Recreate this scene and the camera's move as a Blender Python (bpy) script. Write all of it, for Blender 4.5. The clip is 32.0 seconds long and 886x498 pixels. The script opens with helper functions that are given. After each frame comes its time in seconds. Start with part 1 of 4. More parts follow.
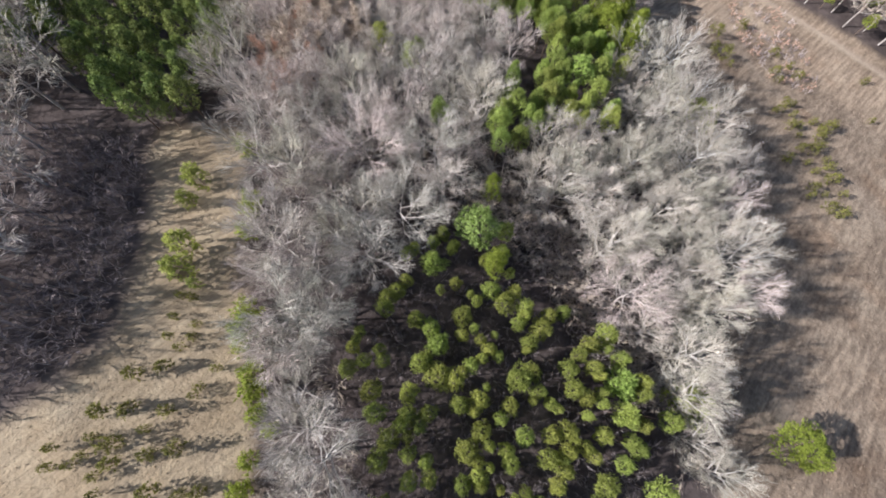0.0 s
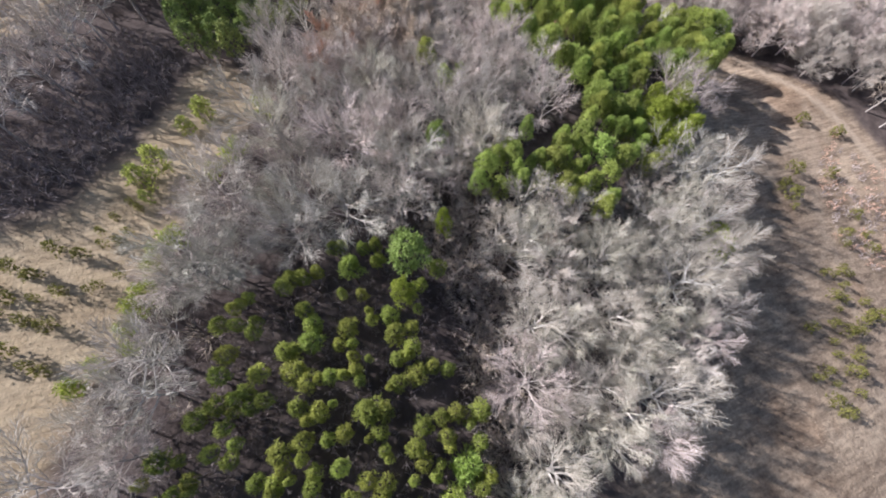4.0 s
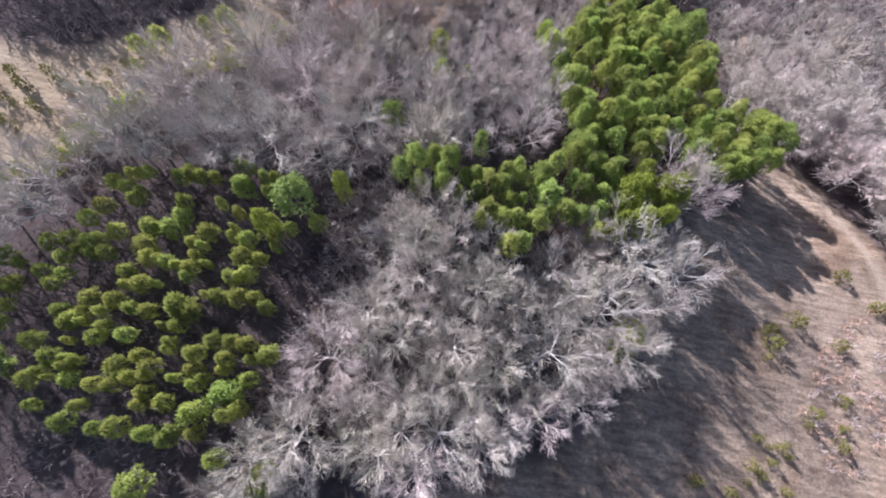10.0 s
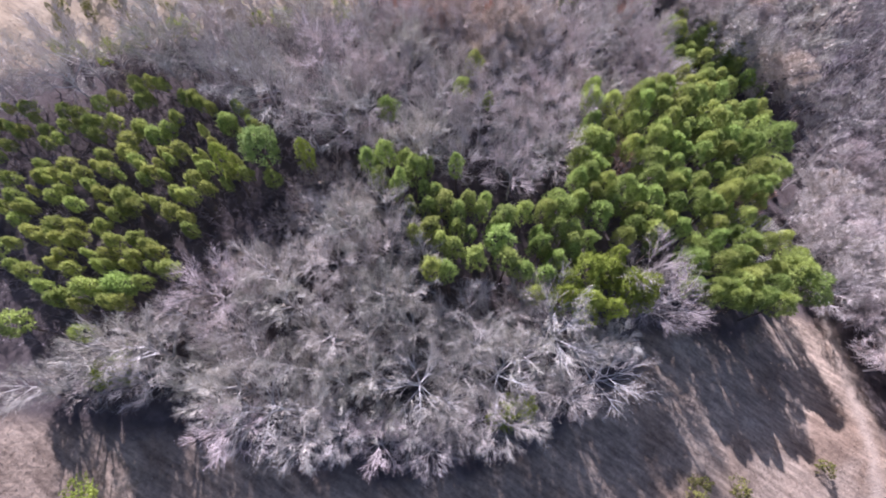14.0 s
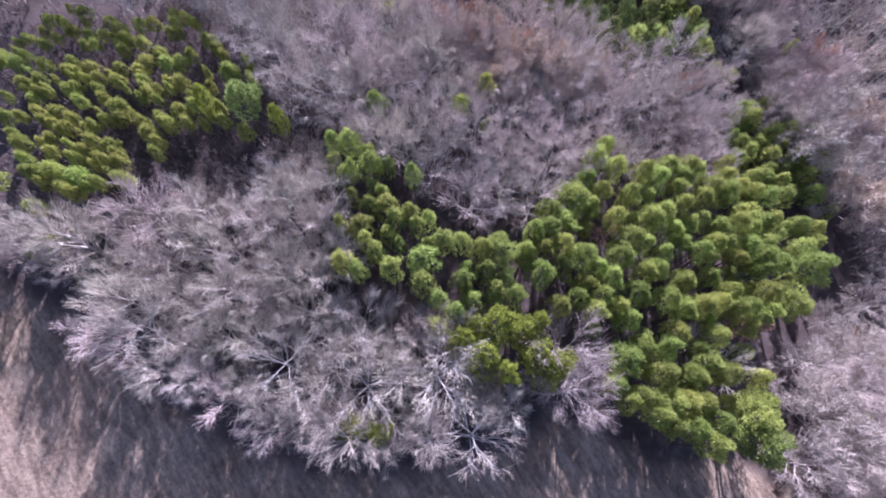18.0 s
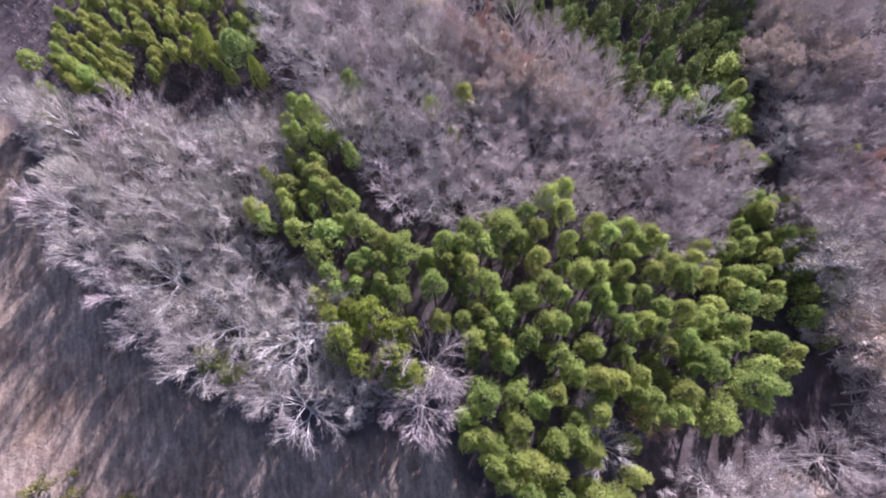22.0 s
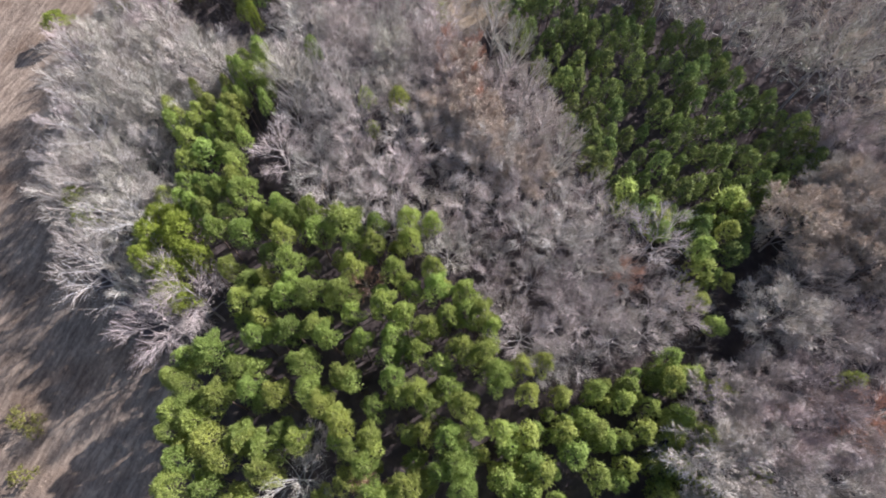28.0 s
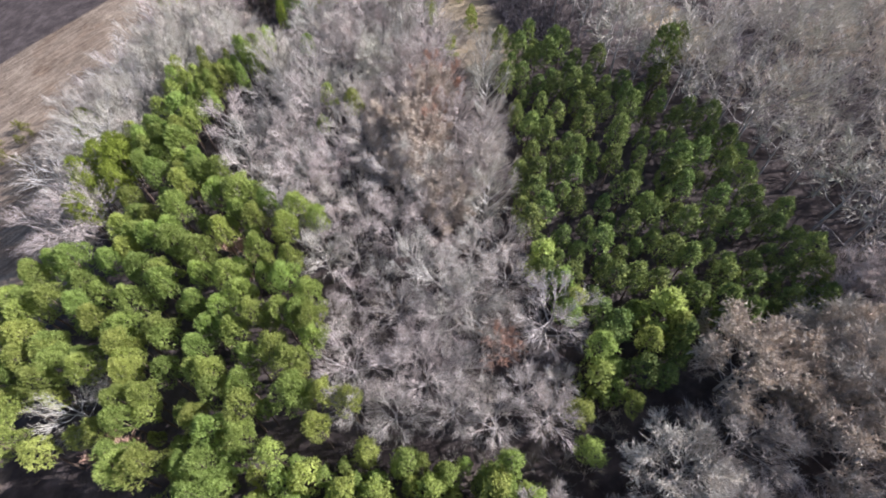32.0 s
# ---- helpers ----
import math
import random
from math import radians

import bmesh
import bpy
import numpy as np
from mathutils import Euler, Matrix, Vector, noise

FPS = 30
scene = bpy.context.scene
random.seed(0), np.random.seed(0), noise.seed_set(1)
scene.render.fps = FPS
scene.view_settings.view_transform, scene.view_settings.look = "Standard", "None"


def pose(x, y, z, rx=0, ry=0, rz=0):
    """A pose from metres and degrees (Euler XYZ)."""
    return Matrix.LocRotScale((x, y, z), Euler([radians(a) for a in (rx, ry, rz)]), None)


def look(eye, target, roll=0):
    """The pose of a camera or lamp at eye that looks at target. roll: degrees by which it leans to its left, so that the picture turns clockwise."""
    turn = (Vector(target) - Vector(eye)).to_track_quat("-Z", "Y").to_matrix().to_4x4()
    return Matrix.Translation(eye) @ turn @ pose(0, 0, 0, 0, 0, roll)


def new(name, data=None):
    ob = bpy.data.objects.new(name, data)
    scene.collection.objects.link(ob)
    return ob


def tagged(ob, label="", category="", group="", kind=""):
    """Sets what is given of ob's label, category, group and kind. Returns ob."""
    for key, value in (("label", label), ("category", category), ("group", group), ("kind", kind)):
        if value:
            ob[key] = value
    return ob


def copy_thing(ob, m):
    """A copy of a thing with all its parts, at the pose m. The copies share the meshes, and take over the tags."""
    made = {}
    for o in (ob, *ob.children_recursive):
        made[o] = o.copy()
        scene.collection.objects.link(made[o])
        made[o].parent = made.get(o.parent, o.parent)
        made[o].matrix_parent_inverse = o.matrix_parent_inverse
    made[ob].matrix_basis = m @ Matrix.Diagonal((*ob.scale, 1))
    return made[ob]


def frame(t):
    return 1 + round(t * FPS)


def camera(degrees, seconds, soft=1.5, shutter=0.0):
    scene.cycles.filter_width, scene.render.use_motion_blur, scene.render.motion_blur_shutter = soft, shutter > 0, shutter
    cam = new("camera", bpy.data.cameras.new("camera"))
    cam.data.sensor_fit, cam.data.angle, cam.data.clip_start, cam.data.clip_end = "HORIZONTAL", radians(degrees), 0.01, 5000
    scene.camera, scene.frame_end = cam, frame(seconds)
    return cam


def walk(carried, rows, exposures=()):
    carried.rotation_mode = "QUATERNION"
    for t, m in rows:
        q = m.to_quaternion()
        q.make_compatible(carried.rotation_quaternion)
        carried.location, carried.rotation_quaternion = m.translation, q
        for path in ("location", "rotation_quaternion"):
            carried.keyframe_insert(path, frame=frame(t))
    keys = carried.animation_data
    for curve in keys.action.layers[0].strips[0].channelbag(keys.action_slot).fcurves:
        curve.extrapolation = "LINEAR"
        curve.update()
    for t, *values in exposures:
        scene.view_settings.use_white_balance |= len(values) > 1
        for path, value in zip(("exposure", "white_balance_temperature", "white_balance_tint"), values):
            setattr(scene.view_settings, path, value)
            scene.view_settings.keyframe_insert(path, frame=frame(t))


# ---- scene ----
from collections import defaultdict

# ---------------------------------------------------------------- camera
cam = camera(95.0, 32.0, soft=1.85)
# seconds, eye x, y, z, pitch, heading; the gimbal keeps the horizon level
PATH = [
    (0.0, -26.95, 12.28, 60.78, -72.16, -42.47),
    (0.5, -25.18, 11.22, 60.63, -72.04, -40.03),
    (1.0, -23.40, 10.17, 60.48, -71.82, -37.13),
    (1.5, -21.60, 9.13, 60.36, -71.37, -33.87),
    (2.0, -19.76, 8.10, 60.25, -70.46, -29.54),
    (2.5, -17.90, 7.08, 60.15, -69.62, -25.44),
    (3.0, -16.02, 6.06, 60.05, -69.22, -22.94),
    (3.5, -14.14, 5.05, 59.95, -68.99, -20.53),
    (4.0, -12.26, 4.10, 59.81, -68.66, -18.02),
    (4.5, -10.35, 3.27, 59.63, -68.35, -15.44),
    (5.0, -8.39, 2.53, 59.46, -68.06, -12.88),
    (5.5, -6.34, 1.87, 59.35, -67.84, -10.42),
    (6.0, -4.25, 1.23, 59.26, -67.58, -7.80),
    (6.5, -2.14, 0.60, 59.20, -67.47, -5.64),
    (7.0, 0.01, 0.03, 59.19, -67.57, -3.96),
    (7.5, 2.21, -0.46, 59.20, -67.58, -1.82),
    (8.0, 4.45, -0.82, 59.22, -67.36, 0.75),
    (8.5, 6.72, -1.07, 59.26, -67.25, 3.12),
    (9.0, 9.01, -1.20, 59.33, -67.36, 4.88),
    (9.5, 11.31, -1.18, 59.40, -67.53, 6.74),
    (10.0, 13.65, -0.98, 59.45, -67.45, 9.45),
    (10.5, 16.03, -0.58, 59.48, -67.30, 12.49),
    (11.0, 18.44, -0.01, 59.51, -67.17, 15.42),
    (11.5, 20.89, 0.70, 59.54, -67.08, 18.35),
    (12.0, 23.35, 1.53, 59.58, -66.92, 21.50),
    (12.5, 25.79, 2.48, 59.60, -66.65, 24.52),
    (13.0, 28.20, 3.61, 59.57, -66.30, 27.54),
    (13.5, 30.55, 4.91, 59.49, -65.93, 30.74),
    (14.0, 32.83, 6.37, 59.38, -65.46, 34.23),
    (14.5, 35.04, 7.93, 59.24, -64.91, 38.03),
    (15.0, 37.02, 9.66, 59.18, -64.65, 41.31),
    (15.5, 38.63, 11.70, 59.18, -64.72, 44.04),
    (16.0, 40.11, 13.89, 59.21, -64.90, 46.51),
    (16.5, 41.68, 16.05, 59.20, -64.95, 48.97),
    (17.0, 43.36, 18.13, 59.14, -64.91, 51.36),
    (17.5, 45.05, 20.23, 59.08, -64.76, 54.06),
    (18.0, 46.74, 22.38, 59.01, -64.49, 56.53),
    (18.5, 48.43, 24.60, 58.94, -64.23, 59.08),
    (19.0, 50.10, 26.93, 58.89, -64.03, 61.48),
    (19.5, 51.74, 29.40, 58.87, -63.91, 63.85),
    (20.0, 53.31, 32.04, 58.85, -63.78, 66.43),
    (20.5, 54.77, 34.83, 58.84, -63.58, 69.08),
    (21.0, 56.12, 37.76, 58.83, -63.40, 71.83),
    (21.5, 57.36, 40.82, 58.83, -63.19, 74.59),
    (22.0, 58.49, 44.03, 58.83, -63.06, 77.26),
    (22.5, 59.49, 47.38, 58.81, -63.00, 79.90),
    (23.0, 60.33, 50.85, 58.75, -62.74, 82.66),
    (23.5, 61.00, 54.42, 58.62, -62.52, 85.38),
    (24.0, 61.50, 58.09, 58.43, -62.30, 88.10),
    (24.5, 61.83, 61.84, 58.17, -61.96, 90.85),
    (25.0, 62.02, 65.64, 57.87, -61.62, 93.50),
    (25.5, 62.12, 69.47, 57.54, -61.27, 95.96),
    (26.0, 62.05, 73.33, 57.11, -60.85, 98.60),
    (26.5, 61.55, 77.26, 56.50, -60.30, 101.41),
    (27.0, 60.67, 81.26, 55.80, -59.65, 104.34),
    (27.5, 59.43, 85.28, 55.09, -58.92, 107.36),
    (28.0, 58.09, 89.32, 54.42, -58.22, 110.38),
    (28.5, 56.63, 93.36, 53.71, -57.41, 113.43),
    (29.0, 54.99, 97.35, 52.91, -56.53, 116.37),
    (29.5, 53.13, 101.29, 51.98, -55.50, 119.46),
    (30.0, 51.06, 105.13, 50.90, -54.28, 122.74),
    (30.5, 48.81, 108.88, 49.70, -52.87, 126.04),
    (31.0, 46.46, 112.54, 48.41, -51.59, 128.90),
    (31.5, 44.05, 116.14, 47.07, -50.50, 131.28),
    (32.0, 41.63, 119.71, 45.70, -49.72, 133.47),
]
walk(cam, [(t, pose(x, y, z, 90 + pitch, 0, yaw)) for t, x, y, z, pitch, yaw in PATH],
     exposures=[(0.0, 0.62, 5830, 15), (7.0, 0.82, 5690, 21), (13.0, 1.0, 5400, 31), (19.0, 1.09, 5300, 42), (25.0, 1.02, 5600, 34), (28.0, 0.88, 5690, 21), (32.0, 0.8, 5620, 19)])

# ---------------------------------------------------------------- light
SUN_AZIMUTH, SUN_HEIGHT = radians(141), radians(33.5)
world = bpy.data.worlds.new("sky")
scene.world = world
world.use_nodes = True
wn = world.node_tree
sky = wn.nodes.new("ShaderNodeTexSky")
sky.sky_type, sky.sun_disc = "NISHITA", False
sky.sun_elevation, sky.sun_rotation = SUN_HEIGHT, radians(90) - SUN_AZIMUTH
sky.air_density, sky.dust_density = 1.2, 2.0
wn.links.new(sky.outputs["Color"], wn.nodes["Background"].inputs["Color"])
wn.nodes["Background"].inputs["Strength"].default_value = 0.072
sun_data = bpy.data.lights.new("sun", "SUN")
sun_data.energy, sun_data.angle, sun_data.color = 6.3, radians(0.6), (1.0, 0.95, 0.88)
sun = new("sun", sun_data)
to_sun = Vector((math.cos(SUN_AZIMUTH) * math.cos(SUN_HEIGHT), math.sin(SUN_AZIMUTH) * math.cos(SUN_HEIGHT), math.sin(SUN_HEIGHT)))
sun.matrix_world = look(to_sun * 300, (0, 0, 0))

rng = random.Random(7)


# ---------------------------------------------------------------- materials
def node(tree, kind, **values):
    n = tree.nodes.new(kind)
    for key, value in values.items():
        n.inputs[key.replace("_", " ")].default_value = value
    return n


def material(name, stops, scale, fine, rough=0.9, per="none", spread=0.12, bump=0.0, through_light=0.0, hue=0.0, coords="Object"):
    """A rough natural surface. stops: colours of a ramp over two-scale noise. per: random value by object or by island."""
    m = bpy.data.materials.new(name)
    m.use_nodes = True
    t = m.node_tree
    b = t.nodes["Principled BSDF"]
    b.inputs["Roughness"].default_value = rough
    b.inputs["Specular IOR Level"].default_value = 0.2
    c = t.nodes.new("ShaderNodeTexCoord")
    big = node(t, "ShaderNodeTexNoise", Scale=scale, Detail=4.0, Roughness=0.6)
    small = node(t, "ShaderNodeTexNoise", Scale=fine, Detail=3.0, Roughness=0.7)
    for n in (big, small):
        t.links.new(c.outputs[coords], n.inputs["Vector"])
    mix = t.nodes.new("ShaderNodeMath")
    mix.operation = "ADD"
    half = t.nodes.new("ShaderNodeMath")
    half.operation, half.inputs[1].default_value = "MULTIPLY_ADD", 0.5
    t.links.new(small.outputs["Fac"], half.inputs[0])
    half.inputs[2].default_value = -0.25
    t.links.new(big.outputs["Fac"], mix.inputs[0])
    t.links.new(half.outputs[0], mix.inputs[1])
    ramp = t.nodes.new("ShaderNodeValToRGB")
    e = ramp.color_ramp.elements
    while len(e) < len(stops):
        e.new(0.5)
    for i, col in enumerate(stops):
        e[i].position = 0.3 + 0.4 * i / max(1, len(stops) - 1)
        e[i].color = (*col, 1)
    t.links.new(mix.outputs[0], ramp.inputs["Fac"])
    out = ramp.outputs["Color"]
    if per != "none":
        hsv = t.nodes.new("ShaderNodeHueSaturation")
        info = t.nodes.new("ShaderNodeObjectInfo")
        obj_rand = info.outputs["Random"]
        value = t.nodes.new("ShaderNodeMapRange")
        value.inputs["To Min"].default_value, value.inputs["To Max"].default_value = 1 - spread, 1 + spread
        t.links.new(obj_rand, value.inputs["Value"])
        if per == "island":
            geo = t.nodes.new("ShaderNodeNewGeometry")
            v2 = t.nodes.new("ShaderNodeMapRange")
            v2.inputs["To Min"].default_value, v2.inputs["To Max"].default_value = 0.7, 1.3
            t.links.new(geo.outputs["Random Per Island"], v2.inputs["Value"])
            mul = t.nodes.new("ShaderNodeMath")
            mul.operation = "MULTIPLY"
            t.links.new(value.outputs[0], mul.inputs[0])
            t.links.new(v2.outputs[0], mul.inputs[1])
            t.links.new(mul.outputs[0], hsv.inputs["Value"])
        else:
            t.links.new(value.outputs[0], hsv.inputs["Value"])
        if hue:
            wn1 = t.nodes.new("ShaderNodeTexWhiteNoise")
            wn1.noise_dimensions = "1D"
            t.links.new(obj_rand, wn1.inputs["W"])
            hr = t.nodes.new("ShaderNodeMapRange")
            hr.inputs["To Min"].default_value, hr.inputs["To Max"].default_value = 0.5 - hue, 0.5 + hue
            t.links.new(wn1.outputs["Value"], hr.inputs["Value"])
            t.links.new(hr.outputs[0], hsv.inputs["Hue"])
        t.links.new(out, hsv.inputs["Color"])
        out = hsv.outputs["Color"]
    t.links.new(out, b.inputs["Base Color"])
    if bump:
        bp = node(t, "ShaderNodeBump", Strength=bump, Distance=0.15)
        t.links.new(small.outputs["Fac"], bp.inputs["Height"])
        t.links.new(bp.outputs["Normal"], b.inputs["Normal"])
    if through_light:
        tr = t.nodes.new("ShaderNodeBsdfTranslucent")
        ms = t.nodes.new("ShaderNodeMixShader")
        ms.inputs["Fac"].default_value = through_light
        t.links.new(out, tr.inputs["Color"])
        t.links.new(b.outputs[0], ms.inputs[1])
        t.links.new(tr.outputs[0], ms.inputs[2])
        t.links.new(ms.outputs[0], t.nodes["Material Output"].inputs["Surface"])
    return m


BARK_GREY = material("grey_bark", [(0.25, 0.215, 0.19), (0.42, 0.375, 0.335), (0.55, 0.50, 0.45)], 0.5, 5.0, per="object", spread=0.2)
BARK_PALE = material("pale_bark", [(0.32, 0.289, 0.25), (0.45, 0.416, 0.368), (0.525, 0.492, 0.44)], 0.5, 4.0, per="object", spread=0.12)
BARK_WHITE = material("white_bark", [(0.355, 0.33, 0.296), (0.48, 0.455, 0.413), (0.56, 0.535, 0.493)], 0.5, 4.0, per="object", spread=0.08)
TWIG_GREY = material("grey_twigs", [(0.33, 0.295, 0.247), (0.455, 0.416, 0.355), (0.55, 0.508, 0.438)], 0.3, 2.0, per="island", spread=0.28, hue=0.025)
TWIG_MAUVE = material("mauve_twigs", [(0.33, 0.28, 0.237), (0.45, 0.392, 0.337), (0.54, 0.475, 0.411)], 0.3, 2.0, per="island", spread=0.28, hue=0.025)
TWIG_PALE = material("pale_twigs", [(0.345, 0.308, 0.24), (0.445, 0.402, 0.327), (0.515, 0.472, 0.392)], 0.3, 2.0, per="island", spread=0.22, hue=0.02)
# brown twigs, set darker so the thicket's colour holds some of the wood's shade
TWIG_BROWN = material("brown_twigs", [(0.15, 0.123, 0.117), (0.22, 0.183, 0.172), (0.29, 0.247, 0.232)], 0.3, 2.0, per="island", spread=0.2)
TWIG_TAN = material("tan_leaf_buds", [(0.42, 0.345, 0.26), (0.54, 0.45, 0.35), (0.60, 0.51, 0.41)], 0.3, 2.0, per="island", spread=0.15)
TWIG_RUST = material("rust_leaves", [(0.38, 0.235, 0.165), (0.49, 0.31, 0.22), (0.55, 0.375, 0.28)], 0.3, 2.0, per="island", spread=0.15)
BARK_PINE = material("pine_bark", [(0.10, 0.07, 0.05), (0.18, 0.13, 0.10)], 1.0, 6.0)
NEEDLE_OLIVE = material("olive_needles", [(0.185, 0.21, 0.052), (0.335, 0.37, 0.092), (0.475, 0.505, 0.14)], 0.5, 3.0, per="island", spread=0.2, through_light=0.48, hue=0.015)
NEEDLE_GREEN = material("green_needles", [(0.19, 0.234, 0.057), (0.33, 0.386, 0.098), (0.465, 0.52, 0.155)], 0.5, 3.0, per="island", spread=0.22, through_light=0.48, hue=0.018)
NEEDLE_DARK = material("dark_needles", [(0.085, 0.112, 0.038), (0.185, 0.23, 0.062), (0.38, 0.42, 0.115)], 0.5, 3.0, per="island", spread=0.28, through_light=0.1, hue=0.015)
NEEDLE_LIGHT = material("light_needles", [(0.20, 0.27, 0.075), (0.27, 0.35, 0.10), (0.34, 0.42, 0.14)], 0.5, 3.0, per="island", spread=0.12, through_light=0.4)
LEAF_YELLOW = material("yellow_green_leaves", [(0.17, 0.205, 0.03), (0.26, 0.305, 0.048), (0.34, 0.385, 0.07)], 0.5, 3.0, per="island", spread=0.15, through_light=0.42)
LEAF_MUSTARD = material("mustard_leaves", [(0.12, 0.12, 0.032), (0.19, 0.182, 0.048), (0.27, 0.255, 0.072)], 0.5, 3.0, per="island", spread=0.15, through_light=0.35)
STRAW_TUFT = material("straw_tufts", [(0.20, 0.155, 0.11), (0.28, 0.22, 0.16), (0.35, 0.28, 0.205)], 0.3, 2.0, per="island", spread=0.1)


# ---------------------------------------------------------------- terrain
def bent(v, low, high, k):
    return low + (v - low) * k if v < low else high + (v - high) * k if v > high else v


def ground_height(x, y):
    """A hillside that falls to the east and north, with gentle swells."""
    return -0.245 * bent(x, -60, 85, 0.35) - 0.16 * min(95, max(0, y - 45))


def swell(x, y):
    return noise.noise((x * 0.05, y * 0.05, 0)) * 0.4 + noise.noise((x * 0.4, y * 0.4, 3)) * 0.06


def inside(p, poly):
    x, y = p
    hit = False
    for (x0, y0), (x1, y1) in zip(poly, poly[1:] + poly[:1]):
        if (y0 > y) != (y1 > y) and x < (x1 - x0) * (y - y0) / (y1 - y0) + x0:
            hit = not hit
    return hit


def edge_distance(p, poly):
    """Distance to the outline, positive inside."""
    x, y = p
    best = 1e9
    for (x0, y0), (x1, y1) in zip(poly, poly[1:] + poly[:1]):
        dx, dy = x1 - x0, y1 - y0
        k = max(0, min(1, ((x - x0) * dx + (y - y0) * dy) / (dx * dx + dy * dy)))
        best = min(best, math.hypot(x - x0 - k * dx, y - y0 - k * dy))
    return best if inside(p, poly) else -best


WEST_FIELD = [(-24, 64), (-27, 67), (-34, 72), (-38, 68), (-40, 61), (-47, 48), (-52, 42), (-58, 40), (-66, 41), (-110, 45),
              (-120, -10), (-63, -10), (-49, 17)]
WEST_WOOD = [(-38, 71), (-41, 61), (-48, 49), (-53, 43), (-58, 41.5), (-66, 42.5), (-110, 46), (-130, 80), (-92, 118), (-58, 108), (-47, 84)]
DARK_PINES = [(-29, 66), (-23, 72), (-15, 84), (-5, 92), (3, 100), (6, 109), (9, 117), (7, 126), (0, 129), (-9, 132), (-18, 138), (-25, 136),
              (-33, 124), (-38, 113), (-38, 100), (-37.5, 86), (-37, 72)]
MAIN_WOOD = [(-44, 16), (-33, 37.5), (-20.5, 61.5), (-12, 80), (-3, 90), (5, 98), (8, 108), (11, 118), (20, 117.5), (29, 110), (36, 99), (33, 88),
             (24.5, 77), (25, 57), (23, 46), (11, 41.5), (3, 36), (-10, 31), (-27.8, 28.5), (-35, 23.5), (-39.2, 14.5), (-45.8, 5.2), (-54, -9.8), (-59, -8)]
PLANTATION = [(-44, 8), (-38, 22), (-27, 26), (-10, 29), (-6, 18), (-7, 7), (-8, -6), (-12, -12), (-20, -16), (-34, -22), (-52, -12)]
BRUSH = [(-8, 29), (-1, 31), (2, 20), (1, 9), (-4, 0), (-8, -10), (-10, -5), (-7, 7), (-6, 18)]
EAST_WOOD = [(1, 31), (2, 19), (1, 9), (-4, 0), (-7, -8), (-13, -18), (-10.5, -18), (-3, -12), (7, -9), (17, -6), (27, -1), (37, 7), (44, 16),
             (49, 26), (51.5, 34), (48, 36), (38, 34), (32, 31), (25, 24), (21, 21), (15, 27), (8, 30)]
GREEN_BAND = [(4, 33), (11, 39), (23, 41), (38, 44), (52, 42), (48, 38), (36, 34.5), (31, 31.5), (25, 25), (21, 22), (15, 28), (8, 31)]
GREEN_STAND = [(25, 55), (21, 70), (26, 78), (31, 88), (38, 93), (45, 97), (53, 95), (66, 80), (74, 66), (68, 52), (58, 46), (44, 46),
               (33, 44), (26, 47)]
PINE_ROW = [(45, 100), (34, 108), (22, 118), (26, 124), (40, 117), (62, 123), (74, 108), (66, 96), (55, 98)]
FAR_EAST_WOOD = [(77, 68), (90, 69), (97, 58), (107, 43), (109, 10), (114, -25), (150, -30), (172, 60), (168, 130), (120, 200), (68, 205), (66, 124), (74, 108), (68, 94), (74, 80)]
NORTH_WOOD = [(10, 128), (24, 126), (40, 119), (62, 125), (66, 126), (68, 205), (0, 212), (-70, 190), (-125, 122), (-92, 118), (-58, 109),
              (-46, 84), (-40, 88), (-40, 114), (-35, 126), (-26, 138), (-18, 140), (-8, 134), (0, 131)]
PASTURE = [(53, 40), (58, 44), (70, 50), (77, 64), (89, 69), (97, 57), (106, 42), (108, 10), (112, -60), (-20, -60), (-16, -24), (-9, -21), (2, -15),
           (18, -9), (30, -4), (40, 4), (47, 14), (52, 25), (55, 35)]
CLEARING = [(-56, 98), (-62, 82), (-74, 82), (-72, 100)]
SCRUB = [[(80, 19), (88, 29), (99, 35), (93, 10), (87, 1), (78, 2)],
         [(89, 27), (98, 28), (102, 19), (88, 3), (77, 5), (76, 11)]]
EAST_EDGE = [(77, 68), (90, 69), (97, 58), (107, 43), (120, 50), (110, 85), (84, 116), (72, 116), (74, 108), (68, 94), (74, 80)]
NORTH_EDGE = [(10, 128), (24, 126), (40, 119), (62, 125), (62, 138), (30, 152), (0, 158), (-34, 150), (-26, 138), (-18, 140), (-8, 134), (0, 131)]
GAP = [(31, 108), (40, 98), (46, 99), (36, 108), (25, 117), (24, 126), (10, 128), (8, 120), (12, 119), (22, 118.5)]
LANE = [(97, 46), (89, 30), (77, 17), (72, 4), (58, -22), (40, -44)]
PATH_END = [(31, 113), (24, 118.5), (17, 119), (13, 115)]
TRACK = [(84, 78), (91, 63), (98, 48), (102, 35), (102, 20), (103, -10), (106, -60)]


def track_distance(p, way):
    best = 1e9
    for (x0, y0), (x1, y1) in zip(way, way[1:]):
        dx, dy = x1 - x0, y1 - y0
        k = max(0, min(1, ((p[0] - x0) * dx + (p[1] - y0) * dy) / (dx * dx + dy * dy)))
        best = min(best, math.hypot(p[0] - x0 - k * dx, p[1] - y0 - k * dy))
    return best


def lines(a, b, step, far):
    mid = list(np.arange(a, b + 0.01, step))
    out, d = [], step
    while d < far:
        d *= 1.6
        out.append(d)
    return [a - d for d in reversed(out)] + mid + [b + d for d in out]


